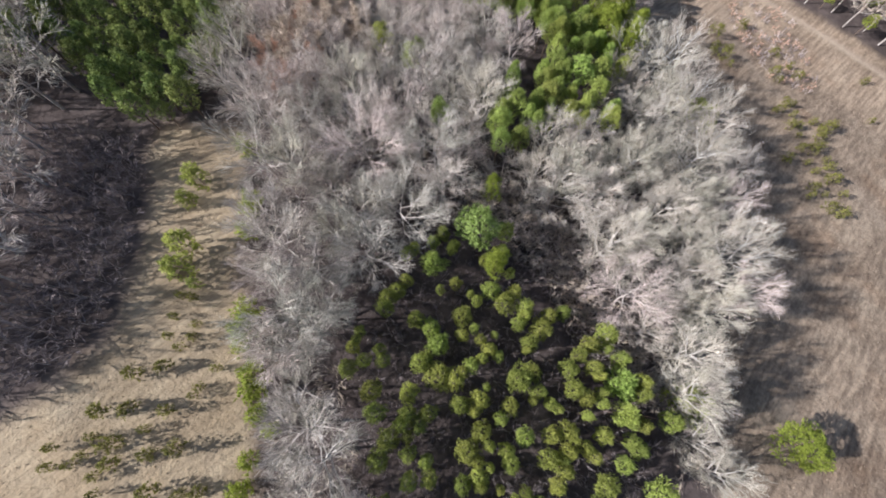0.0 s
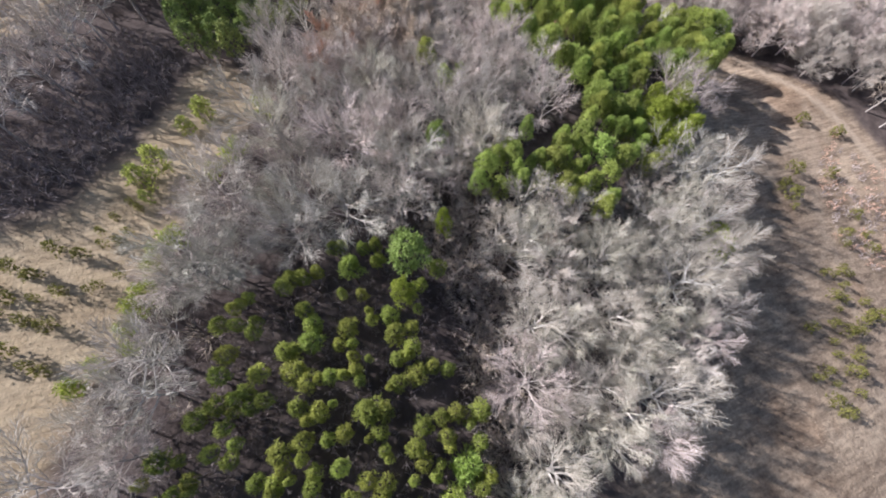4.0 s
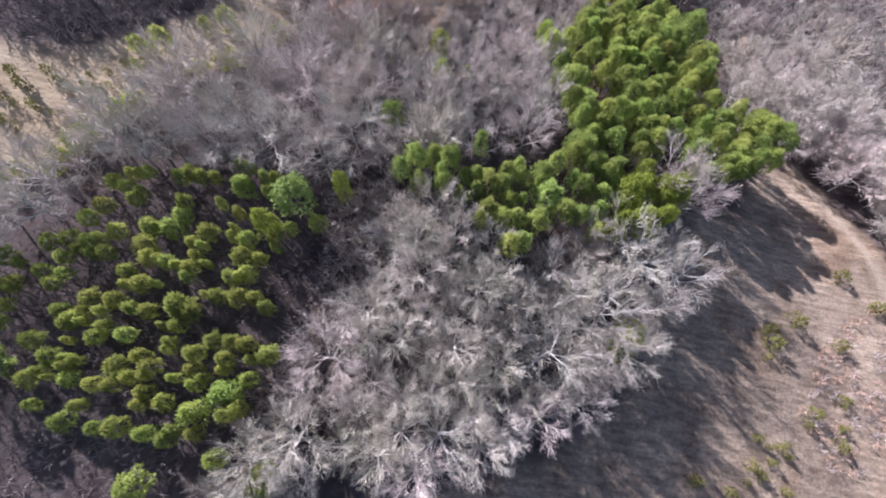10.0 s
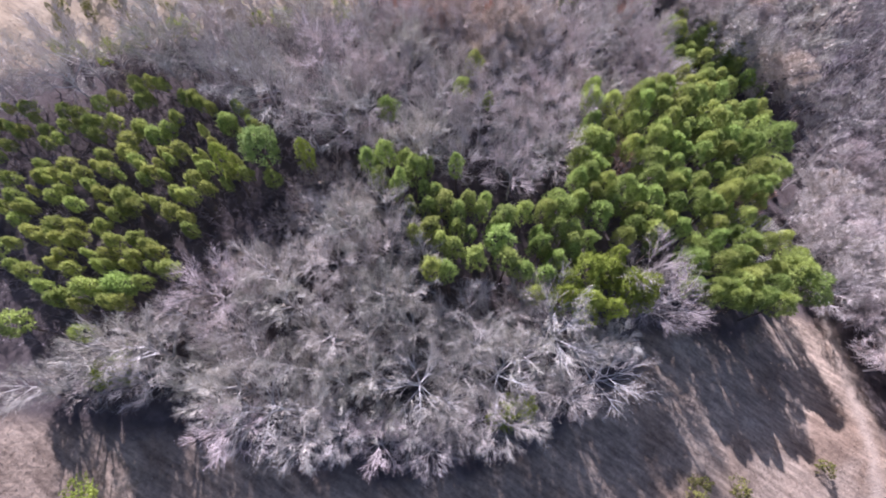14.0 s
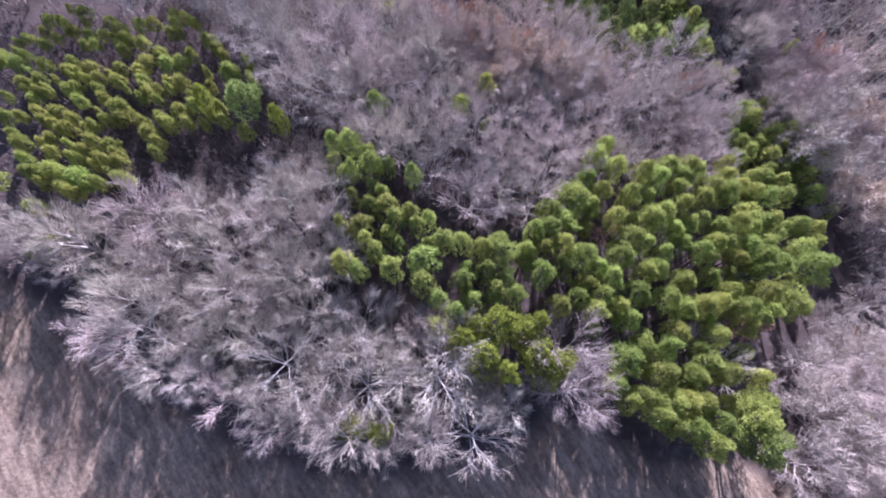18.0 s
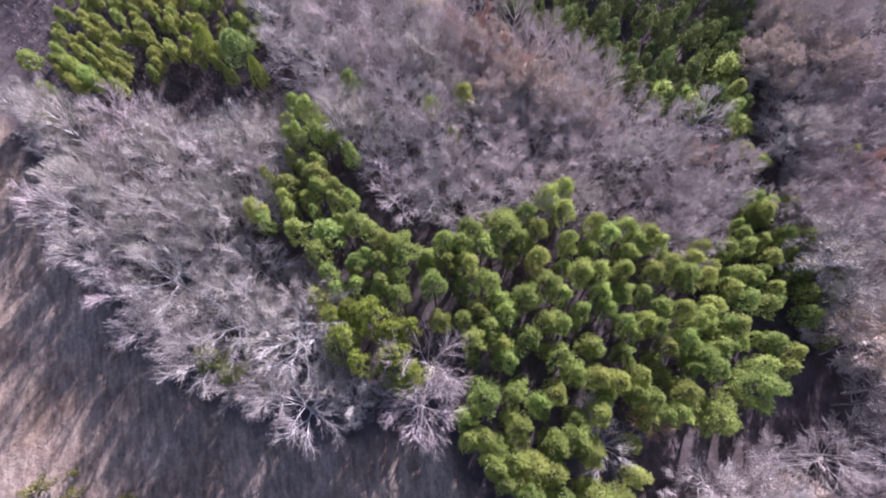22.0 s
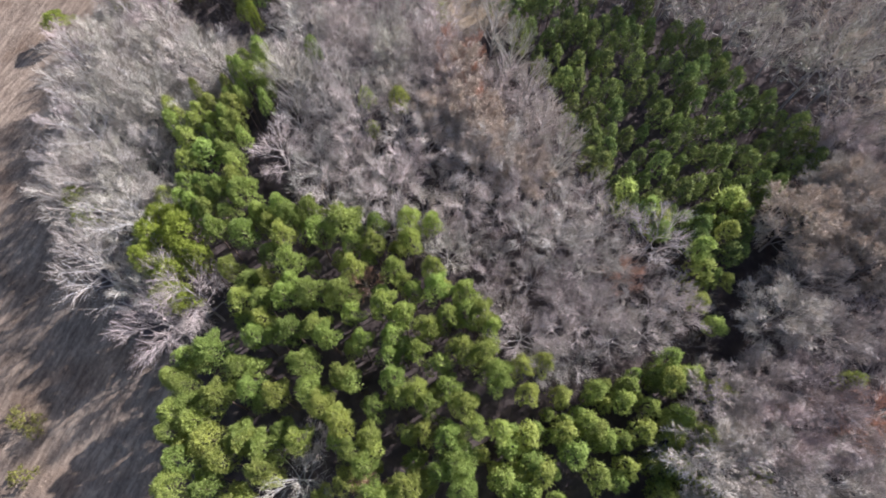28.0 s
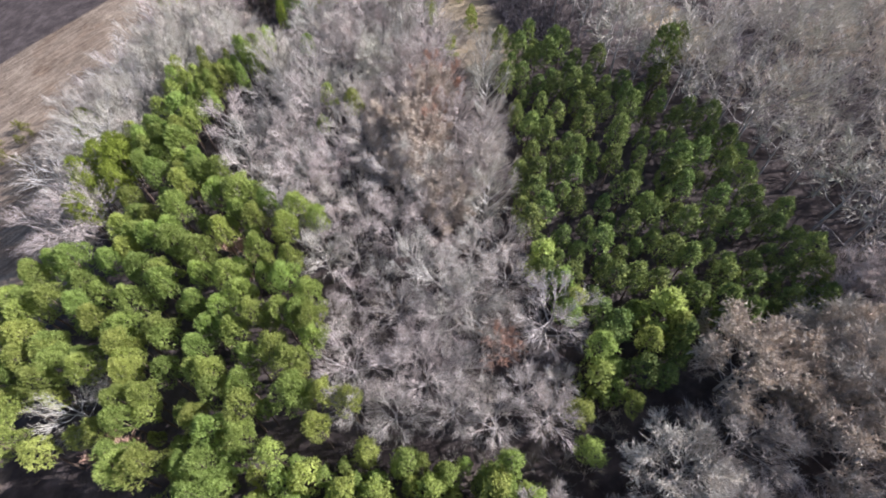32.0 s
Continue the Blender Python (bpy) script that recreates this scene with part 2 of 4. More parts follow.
def ground():
    xs, ys = lines(-100, 130, 1.25, 2500), lines(-60, 170, 1.25, 2500)
    verts, straw, litter, road = [], [], [], []
    for y in ys:
        for x in xs:
            verts.append((x, y, ground_height(x, y) + swell(x, y)))
            near = -100 < x < 130 and -60 < y < 170
            wob = 1.2 * noise.noise((x * 0.3, y * 0.3, 9))
            mown = max(edge_distance((x, y), WEST_FIELD), edge_distance((x, y), CLEARING)) if x < 0 else -9
            straw.append(max(0, min(1, 0.5 + (mown + wob) / 2)))
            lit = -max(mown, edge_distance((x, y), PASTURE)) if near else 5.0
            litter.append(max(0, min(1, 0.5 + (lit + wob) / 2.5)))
            way = max(1.0 - track_distance((x, y), TRACK) / 1.6 if x > 60 else 0, 0.45 - track_distance((x, y), PATH_END) / 2.6 if near else 0,
                      0.3 - track_distance((x, y), LANE) / 6 if near and x > 30 else 0)
            road.append(max(0, min(1, way)))
    nx = len(xs)
    faces = [(j * nx + i, j * nx + i + 1, (j + 1) * nx + i + 1, (j + 1) * nx + i) for j in range(len(ys) - 1) for i in range(nx - 1)]
    me = bpy.data.meshes.new("ground")
    me.from_pydata(verts, [], faces)
    for key, vals in (("straw", straw), ("litter", litter), ("road", road)):
        me.attributes.new(key, "FLOAT", "POINT").data.foreach_set("value", vals)
    me.shade_smooth()
    ob = new("ground", me)
    tagged(ob, "rolling hillside of dry winter grass, shade-darkened leaf litter and bare soil", "ground", kind="structure")
    m = bpy.data.materials.new("hillside_soil")
    m.use_nodes = True
    t = m.node_tree
    b = t.nodes["Principled BSDF"]
    b.inputs["Roughness"].default_value, b.inputs["Specular IOR Level"].default_value = 0.95, 0.1
    c = t.nodes.new("ShaderNodeTexCoord")

    def noisy(scale, detail, stops, stretch=None, low=0.3, high=0.7):
        n = node(t, "ShaderNodeTexNoise", Scale=scale, Detail=detail, Roughness=0.65)
        src = c.outputs["Object"]
        if stretch:
            mp = t.nodes.new("ShaderNodeMapping")
            mp.inputs["Rotation"].default_value = (0, 0, stretch[0])
            mp.inputs["Scale"].default_value = (stretch[1], stretch[2], 1)
            t.links.new(src, mp.inputs["Vector"])
            src = mp.outputs["Vector"]
        t.links.new(src, n.inputs["Vector"])
        r = t.nodes.new("ShaderNodeValToRGB")
        e = r.color_ramp.elements
        while len(e) < len(stops):
            e.new(0.5)
        for i, col in enumerate(stops):
            e[i].position, e[i].color = low + (high - low) * i / (len(stops) - 1), (*col, 1)
        t.links.new(n.outputs["Fac"], r.inputs["Fac"])
        return r.outputs["Color"], n

    def blend(fac, a, bb, mode="MIX"):
        mx = t.nodes.new("ShaderNodeMix")
        mx.data_type, mx.blend_type = "RGBA", mode
        if isinstance(fac, float):
            mx.inputs[0].default_value = fac
        else:
            t.links.new(fac, mx.inputs[0])
        t.links.new(a, mx.inputs[6])
        t.links.new(bb, mx.inputs[7])
        return mx.outputs[2]

    def attr(name):
        a = t.nodes.new("ShaderNodeAttribute")
        a.attribute_name = name
        return a.outputs["Fac"]

    pasture, n1 = noisy(0.09, 6, [(0.185, 0.14, 0.10), (0.28, 0.218, 0.158), (0.37, 0.297, 0.216)])
    pasture2, n2 = noisy(1.6, 5, [(0.62, 0.59, 0.57), (1, 1, 1), (1.25, 1.22, 1.16)], low=0.25, high=0.75)
    pasture = blend(1.0, pasture, pasture2, "MULTIPLY")
    lanes_c, n7 = noisy(1.0, 4, [(0.66, 0.64, 0.63), (1.16, 1.15, 1.12)], stretch=(radians(-52), 0.10, 1.1), low=0.38, high=0.62)
    pasture = blend(1.0, pasture, lanes_c, "MULTIPLY")
    scrub_c, n8 = noisy(0.06, 3, [(1.0, 1.0, 1.0), (1.0, 1.0, 1.0), (0.86, 0.80, 0.76)], low=0.4, high=0.62)
    pasture = blend(1.0, pasture, scrub_c, "MULTIPLY")
    straw_c, n3 = noisy(0.12, 6, [(0.25, 0.19, 0.12), (0.33, 0.26, 0.17), (0.39, 0.32, 0.22)])
    rows_c, n4 = noisy(1.0, 3, [(0.72, 0.70, 0.68), (1.05, 1.04, 1.0)], stretch=(radians(-62), 0.12, 1.6), low=0.35, high=0.65)
    straw_c = blend(1.0, straw_c, rows_c, "MULTIPLY")
    # leaf litter, its colour darkened to carry the shade under the trees
    shaded_litter_c, n5 = noisy(0.25, 8, [(0.045, 0.035, 0.031), (0.08, 0.063, 0.056), (0.135, 0.108, 0.095)])
    soil, n6 = noisy(0.8, 5, [(0.31, 0.245, 0.18), (0.40, 0.325, 0.24)])
    col = blend(attr("straw"), pasture, straw_c)
    col = blend(attr("litter"), col, shaded_litter_c)
    col = blend(attr("road"), col, soil)
    t.links.new(col, b.inputs["Base Color"])
    bp = node(t, "ShaderNodeBump", Strength=0.6, Distance=0.3)
    t.links.new(n2.outputs["Fac"], bp.inputs["Height"])
    t.links.new(bp.outputs["Normal"], b.inputs["Normal"])
    me.materials.append(m)


ground()


# ---------------------------------------------------------------- plant geometry
class Shape:
    def __init__(self):
        self.v, self.f = [], []

    def tube(self, pts, radii, n=4):
        rings = []
        for i, p in enumerate(pts):
            d = (pts[min(i + 1, len(pts) - 1)] - pts[max(i - 1, 0)]).normalized()
            a = d.orthogonal().normalized()
            b = d.cross(a)
            base = len(self.v)
            self.v += [p + (a * math.cos(k * math.tau / n) + b * math.sin(k * math.tau / n)) * radii[i] for k in range(n)]
            rings.append(base)
        for r0, r1 in zip(rings, rings[1:]):
            self.f += [(r0 + k, r0 + (k + 1) % n, r1 + (k + 1) % n, r1 + k) for k in range(n)]

    def sliver(self, a, b, w, side):
        i = len(self.v)
        self.v += [a + side * w, a - side * w, b]
        self.f.append((i, i + 1, i + 2))

    def tri(self, a, b, c):
        i = len(self.v)
        self.v += [a, b, c]
        self.f.append((i, i + 1, i + 2))

    def mesh(self, name, mat):
        me = bpy.data.meshes.new(name)
        me.from_pydata([tuple(p) for p in self.v], [], self.f)
        me.materials.append(mat)
        return me

    def arrays(self):
        tris = []
        for f in self.f:
            tris.append(f[:3])
            if len(f) == 4:
                tris.append((f[0], f[2], f[3]))
        return np.array([tuple(p) for p in self.v]), np.array(tris, dtype=np.int64)


def rand_dir(r):
    while True:
        v = Vector((r.uniform(-1, 1), r.uniform(-1, 1), r.uniform(-1, 1)))
        if 0.1 < v.length < 1:
            return v.normalized()


def bare_tree(seed, h, spread, limbs=9, subs=8, sprays=8, fork=0.4, thick=1.0, width=0.02, stout=1.0, bold=False, flat=0.0, lowest=-0.45, bend=0.05, twig=1.0, loose=1.0):
    """Trunk with limbs, and the feathery crown of branches, sprays and twigs that all lead outwards, of a leafless hardwood."""
    r = random.Random(seed)
    wood, crown = Shape(), Shape()
    lean = Vector((r.uniform(-0.05, 0.05), r.uniform(-0.05, 0.05), 0))
    top = h * 0.74
    pts = [Vector((0, 0, -0.6)) + Vector((lean.x * z, lean.y * z, z)) + Vector((r.uniform(-1, 1), r.uniform(-1, 1), 0)) * 0.015 * z
           for z in (0, top * 0.25, top * 0.5, top * 0.75, top)]
    r0 = 0.0135 * h * thick
    wood.tube(pts, [r0, r0 * 0.82, r0 * 0.62, r0 * 0.4, r0 * 0.14], 5)
    zc = h * (0.42 + 0.4 * fork + 0.12 * flat)
    mid_point = Vector((lean.x * zc, lean.y * zc, zc))
    p1, p2 = r.uniform(0, 6.28), r.uniform(0, 6.28)

    def reach(q):
        """How far out a point lies, 1 on the crown's outline."""
        d = q - mid_point
        a = math.atan2(d.y, d.x)
        rad = spread * (1 + 0.14 * math.sin(3 * a + p1) + 0.09 * math.sin(5 * a + p2))
        tall = (h - zc) if d.z > 0 else (zc - h * fork * 0.75)
        return math.sqrt((d.x / rad) ** 2 + (d.y / rad) ** 2 + (d.z / tall) ** 2)

    turn = r.uniform(0, 6.28)
    for i in range(limbs):
        u = (i + 0.5) / limbs
        turn += 2.4 + r.uniform(-0.35, 0.35)
        z = lowest + (0.95 - lowest) * u
        flatness = math.sqrt(max(0.05, 1 - z * z))
        tip = mid_point + Vector((math.cos(turn) * flatness * spread, math.sin(turn) * flatness * spread, z * (h - zc)))
        tip = mid_point + (tip - mid_point) * (r.uniform(0.78, 0.95) / max(0.3, reach(tip)))
        k = (fork + (0.95 - fork) * u) * 4
        n = int(min(3, k))
        base = pts[n].lerp(pts[n + 1], k - n)
        way = tip - base
        length = way.length
        m1 = base.lerp(tip, 0.36) + Vector((0, 0, -bend * length)) + rand_dir(r) * bend * length
        m2 = base.lerp(tip, 0.7) + Vector((0, 0, -0.02 * length)) + rand_dir(r) * bend * length
        rl = r0 * (0.46 - 0.24 * u) * stout
        wood.tube([base, m1, m2, tip], [rl, rl * 0.7, rl * 0.42, rl * 0.1], 3)
        for j in range(subs):
            f = 0.28 + 0.72 * (j + r.random()) / subs
            p = base.lerp(m1, f / 0.36) if f < 0.36 else m1.lerp(m2, (f - 0.36) / 0.34) if f < 0.7 else m2.lerp(tip, (f - 0.7) / 0.3)
            d = (way.normalized() * 0.9 + rand_dir(r) * 0.78 + (p - mid_point) * (0.25 / spread) + Vector((0, 0, 0.12))).normalized()
            e = p + d * spread * 0.5 * (1.2 - 0.6 * f) * r.uniform(0.7, 1.15)
            for _ in range(3):
                if reach(e) > 1:
                    e = p.lerp(e, 0.8)
            if bold:
                wood.tube([p, e], [rl * 0.36, rl * 0.1], 3)
            else:
                crown.sliver(p, e, 0.045, d.cross(rand_dir(r)).normalized())
            for _ in range(sprays):
                q = p.lerp(e, r.uniform(0.2, 1.0))
                td = (d * 0.85 + rand_dir(r) * 0.68 * loose + (q - mid_point) * (0.35 / spread) + Vector((0, 0, 0.1))).normalized()
                tl = twig * (0.45 + 0.2 * spread) * r.uniform(0.6, 1.3)
                crown.sliver(q, q + td * tl, width, td.cross(rand_dir(r)).normalized())
                for g in (0.3, 0.6):
                    fd = (td + rand_dir(r) * 0.55).normalized()
                    c = q + td * tl * g
                    crown.sliver(c, c + fd * tl * r.uniform(0.45, 0.75), width * 0.75, fd.cross(rand_dir(r)).normalized())
    return wood, crown


def conifer(seed, h, radius, clumps, size, low=0.15, blunt=0.6, droop=0.0, ragged=0.25, spiky=0.35, dome=0.0):
    """Trunk, and a crown of many needle tufts on whorled branches."""
    r = random.Random(seed)
    wood, crown = Shape(), Shape()
    rt = 0.012 * h + 0.02
    wood.tube([Vector((0, 0, -0.5)), Vector((0.02 * h * r.uniform(-1, 1), 0, h * 0.5)), Vector((0, 0, h * 0.96))], [rt, rt * 0.7, rt * 0.15], 5)
    lobes = [(r.uniform(0, 6.28), r.uniform(0.15, 1) * ragged) for _ in range(4)]
    for i in range(7):
        z = h * (low + (0.85 - low) * i / 6)
        a = i * 2.4 + r.uniform(-0.3, 0.3)
        rr = radius * 0.7 * (1 - (z / h) ** 2 * 0.8)
        wood.tube([Vector((0, 0, z - 0.1)), Vector((math.cos(a) * rr, math.sin(a) * rr, z + 0.25 * rr))], [rt * 0.3, rt * 0.08], 3)
    bunches = []
    for i in range(max(8, clumps // 3)):
        k = r.random() ** 0.8
        prof = max(0.06, (1 - k) ** (1 - blunt)) * min(1, 0.6 + 2.0 * k)
        prof = prof * (1 - dome) + dome * max(0.05, 1 - k ** 2.4) ** 0.5 * min(1, 0.75 + 1.2 * k)
        a = r.uniform(0, math.tau)
        wav = 1 + sum(s * math.cos(n * (a - p) + 5 * k) for n, (p, s) in zip((2, 3, 4, 5), lobes)) * 0.6
        rr = radius * prof * wav * r.uniform(0.5, 1.0) ** 0.5
        bunches.append((a, rr, (low + (1 - low) * k) * h - droop * rr, k))
    for i in range(clumps):
        a, rr, z, k = bunches[i % len(bunches)]
        p = Vector((math.cos(a) * rr, math.sin(a) * rr, z)) + rand_dir(r) * size * 0.95 * r.random() ** 0.4
        out = (Vector((math.cos(a) * rr, math.sin(a) * rr, radius * (0.35 + 0.6 * k))).normalized() + rand_dir(r) * 0.45).normalized()
        for _ in range(3):
            s = size * r.uniform(0.35, 0.8)
            if r.random() < spiky:
                d1 = (out * 0.9 + Vector((0, 0, 0.3)) + rand_dir(r) * 0.6).normalized()
                side = d1.cross(rand_dir(r)).normalized() * s * 0.26
                crown.tri(p - side, p + side, p + d1 * s * 1.9)
            else:
                n = (out + rand_dir(r) * 0.5).normalized()
                t1 = n.orthogonal().normalized()
                t1.rotate(Matrix.Rotation(r.uniform(0, 6.28), 3, n))
                t2 = n.cross(t1)
                q = p + rand_dir(r) * size * 0.3
                crown.tri(q + t1 * s * 0.7, q - t1 * s * 0.4 + t2 * s * 0.5, q - t1 * s * 0.35 - t2 * s * 0.55)
    return wood, crown


def plant(name, shapes, mats, label, category, parts=("trunk", "crown")):
    """A plant with its base at the origin, as a pattern for copies."""
    root = new(name)
    root.empty_display_size = 0.3
    for shape, mat, part_name in zip(shapes, mats, parts):
        ob = new(part_name, shape.mesh(part_name, mat))
        ob.parent = root
    return tagged(root, label, category)


class Kind:
    """Several patterns of one kind; put() uses each pattern itself once, and copies from then on."""
    def __init__(self, patterns, group=""):
        self.patterns, self.used, self.group = patterns, set(), group

    def put(self, x, y, size=1.0, which=None, label="", tall=1.0):
        i = rng.randrange(len(self.patterns)) if which is None else which
        pat = self.patterns[i]
        m = Matrix.LocRotScale((x, y, surface(x, y)), Euler((rng.uniform(-0.04, 0.04), rng.uniform(-0.04, 0.04), rng.uniform(0, 6.28))), None)
        if i in self.used:
            ob = copy_thing(pat, m)
        else:
            self.used.add(i)
            ob, pat.matrix_basis = pat, m
        ob.scale = (size, size, size * tall)
        if self.group:
            ob["group"] = self.group
        if label:
            ob["label"] = label
        return ob


def surface(x, y):
    return ground_height(x, y) + swell(x, y)


def set_out(kind, places):
    """Plants at known places, each with its size."""
    for x, y, s in places:
        if kind in (PLANTED_PINE, BROAD_PINE):
            # the canopy of the planted block falls less than the ground under it
            kind.put(x, y, s, tall=(8.3 - 0.15 * x - surface(x, y)) / (5.1 * s) * rng.uniform(0.95, 1.05))
        elif kind in CANOPY:
            kind.put(x, y, s, tall=rng.uniform(0.9, 1.08) * CANOPY[kind] / s)
        else:
            kind.put(x, y, s, tall=rng.uniform(0.9, 1.12) * (s ** -0.35))


def scatter(poly, spacing, seed, keep=None, margin=0.5):
    """Well-spaced random places in a region."""
    r = random.Random(seed)
    x0, x1 = min(p[0] for p in poly), max(p[0] for p in poly)
    y0, y1 = min(p[1] for p in poly), max(p[1] for p in poly)
    cells, got = defaultdict(list), []
    for _ in range(int((x1 - x0) * (y1 - y0) / spacing ** 2 * 7)):
        p = (r.uniform(x0, x1), r.uniform(y0, y1))
        if edge_distance(p, poly) < margin or (keep and not keep(*p)):
            continue
        c = (int(p[0] // spacing), int(p[1] // spacing))
        if all(math.hypot(p[0] - q[0], p[1] - q[1]) >= spacing for i in (-1, 0, 1) for j in (-1, 0, 1) for q in cells[(c[0] + i, c[1] + j)]):
            cells[c].append(p)
            got.append(p)
    return got


def mass(name, places, patterns, low, high, label, category, seed):
    """Growth that nobody could count, joined into one object. patterns: pairs of a shape and its material, one list a plant."""
    r = random.Random(seed)
    mats = []
    packed = []
    for pat in patterns:
        packed.append([])
        for shape, mat in pat:
            if mat not in mats:
                mats.append(mat)
            packed[-1].append((*shape.arrays(), mats.index(mat)))
    verts, tris, index, total = [], [], [], 0
    for x, y in places:
        s, a = r.uniform(low, high), r.uniform(0, 6.28)
        ca, sa = math.cos(a) * s, math.sin(a) * s
        turn = np.array([[ca, sa, 0], [-sa, ca, 0], [0, 0, s * r.uniform(0.9, 1.1)]])
        for v, f, mi in r.choice(packed):
            verts.append(v @ turn + np.array([x, y, surface(x, y)]))
            tris.append(f + total)
            index.append(np.full(len(f), mi, dtype=np.int32))
            total += len(v)
    verts, tris, index = np.concatenate(verts), np.concatenate(tris), np.concatenate(index)
    me = bpy.data.meshes.new(name)
    me.vertices.add(len(verts))
    me.vertices.foreach_set("co", verts.astype(np.float32).ravel())
    me.loops.add(len(tris) * 3)
    me.loops.foreach_set("vertex_index", tris.astype(np.int32).ravel())
    me.polygons.add(len(tris))
    me.polygons.foreach_set("loop_start", np.arange(0, len(tris) * 3, 3, dtype=np.int32))
    for m in mats:
        me.materials.append(m)
    me.polygons.foreach_set("material_index", index)
    me.update(calc_edges=True)
    return tagged(new(name, me), label, category, kind="stuff")


# ---------------------------------------------------------------- kinds of plants
GREY_TREE = Kind([plant("grey_tree", bare_tree(10 + i, 14, (4.2, 5.6)[i % 2], 12, 14, 8, fork=0.2 + 0.05 * (i % 3), width=0.018, stout=1.5, lowest=(-0.1, -0.45)[i % 2]), (BARK_GREY, TWIG_GREY), "leafless grey hardwood tree in a dense winter wood", "tree") for i in range(6)], "leafless grey trees")
MAUVE_TREE = Kind([plant("brown_twigged_tree", bare_tree(20 + i, 14, (5.8, 4.4)[i % 2], 12, 14, 8, fork=0.27 + 0.05 * (i % 3), width=0.018, stout=1.2), (BARK_GREY, TWIG_MAUVE), "leafless brownish-grey hardwood tree with fine twigs", "tree") for i in range(6)], "leafless brownish trees")
PALE_TREE = Kind([plant("pale_tree", bare_tree(30 + i, 15, 4.6, 13, 14, 8, fork=0.14, width=0.019, thick=1.25, stout=2.0, lowest=0.0, bend=0.018), (BARK_PALE, TWIG_PALE), "leafless pale-barked hardwood tree with feathery twigs", "tree") for i in range(6)], "pale-barked trees")
BOLD_TREE = Kind([plant("white_barked_tree", bare_tree(36 + i, 14, 6.6, 12, 10, 6, fork=0.28, thick=1.25, stout=1.25, width=0.022, bold=True, flat=0.5), (BARK_WHITE, TWIG_PALE), "large white-barked tree with bold spreading limbs", "tree") for i in range(4)], "white-barked trees")
BROAD_TREE = Kind([plant("broad_crowned_tree", bare_tree(44 + i, 16, 7.4, 17, 17, 14, fork=0.22, width=0.034, twig=0.65, loose=1.5, lowest=-0.2), (BARK_GREY, TWIG_MAUVE), "large round-crowned leafless tree with brownish twigs", "tree") for i in range(4)], "large round-crowned trees")
TAN_TREE = Kind([plant("tan_crowned_tree", bare_tree(40 + i, 15, 6.6, 18, 18, 20, fork=0.2, width=0.05, twig=0.5, loose=1.9, lowest=-0.2), (BARK_GREY, TWIG_TAN), "round-crowned hardwood tree with tan withered leaves", "tree") for i in range(2)], "tan-crowned trees")
RUST_TREE = Kind([plant("rusty_tree", bare_tree(50 + i, 13, 3.2, 10, 11, 7, fork=0.2, width=0.055), (BARK_GREY, TWIG_RUST), "hardwood tree with rust-brown withered leaves", "tree") for i in range(2)], "rust-brown trees")
PLANTED_PINE = Kind([plant("young_pine", conifer(60 + i, 6.0, 1.55, 760, 0.28, low=0.66, blunt=0.66, ragged=0.22, spiky=0.5, dome=1.0), (BARK_PINE, NEEDLE_OLIVE), "bushy olive-green young pine in a planted block", "tree") for i in range(6)], "planted young pines")
BROAD_PINE = Kind([plant("broad_pine", conifer(66 + i, 6.2, 1.5, 1000, 0.32, low=0.58, blunt=0.6, ragged=0.35, spiky=0.75, dome=0.8), (BARK_PINE, NEEDLE_GREEN), "broad light green pine above younger ones", "tree") for i in range(2)], "broad pines of the planted block")
STAND_PINE = Kind([plant("tall_pine", conifer(70 + i, 17, 2.9, 2800, 0.34, low=0.6, blunt=0.55, ragged=0.45, spiky=0.85, dome=0.75), (BARK_PINE, NEEDLE_GREEN), "tall feathery green pine in a dense stand", "tree") for i in range(6)], "pines of the green stand")
DARK_PINE = Kind([plant("dark_pine", conifer(80 + i, 9, 1.8, 900, 0.34, low=0.4, blunt=0.6, ragged=0.22, spiky=0.5, dome=0.95), (BARK_PINE, NEEDLE_DARK), "dark green round-topped pine in a close plantation", "tree") for i in range(5)], "dark plantation pines")
DARK_BROAD = Kind([plant("broad_dark_pine", conifer(86 + i, 8.5, 1.7, 480, 0.46, low=0.1, blunt=0.6, ragged=0.4, dome=0.6), (BARK_PINE, NEEDLE_GREEN), "broad green pine on a plantation's edge", "tree") for i in range(2)])
BAND_PINE = Kind([plant("olive_pine", conifer(90 + i, 14, 2.1, 1300, 0.33, low=0.6, blunt=0.58, ragged=0.35, spiky=0.5, dome=0.85), (BARK_PINE, NEEDLE_GREEN), "green pine between two bare woods", "tree") for i in range(4)], "olive pines of the band")
ROW_PINE = Kind([plant("short_pine", conifer(95 + i, 8.5, 2.0, 1100, 0.32, low=0.35, blunt=0.58, ragged=0.3, spiky=0.4, dome=0.85), (BARK_PINE, NEEDLE_GREEN), "short green pine beside a shaded gap", "tree") for i in range(3)], "short pines past the gap")
LIGHT_PINE = Kind([plant("light_pine", conifer(100, 11, 2.4, 1300, 0.38, low=0.55, blunt=0.74, spiky=0.6, dome=0.9), (BARK_PINE, NEEDLE_LIGHT), "rounded pale green pine standing out from darker ones", "tree")])
YELLOW_BUSH = Kind([plant("evergreen_tree", conifer(110 + i, 15, 2.7, 2000, 0.34, low=0.5, blunt=0.72, ragged=0.5, spiky=0.6, dome=0.85), (BARK_PINE, LEAF_YELLOW), "bright yellow-green evergreen tree on the wood's edge", "tree") for i in range(2)], "bright evergreens on the edge")
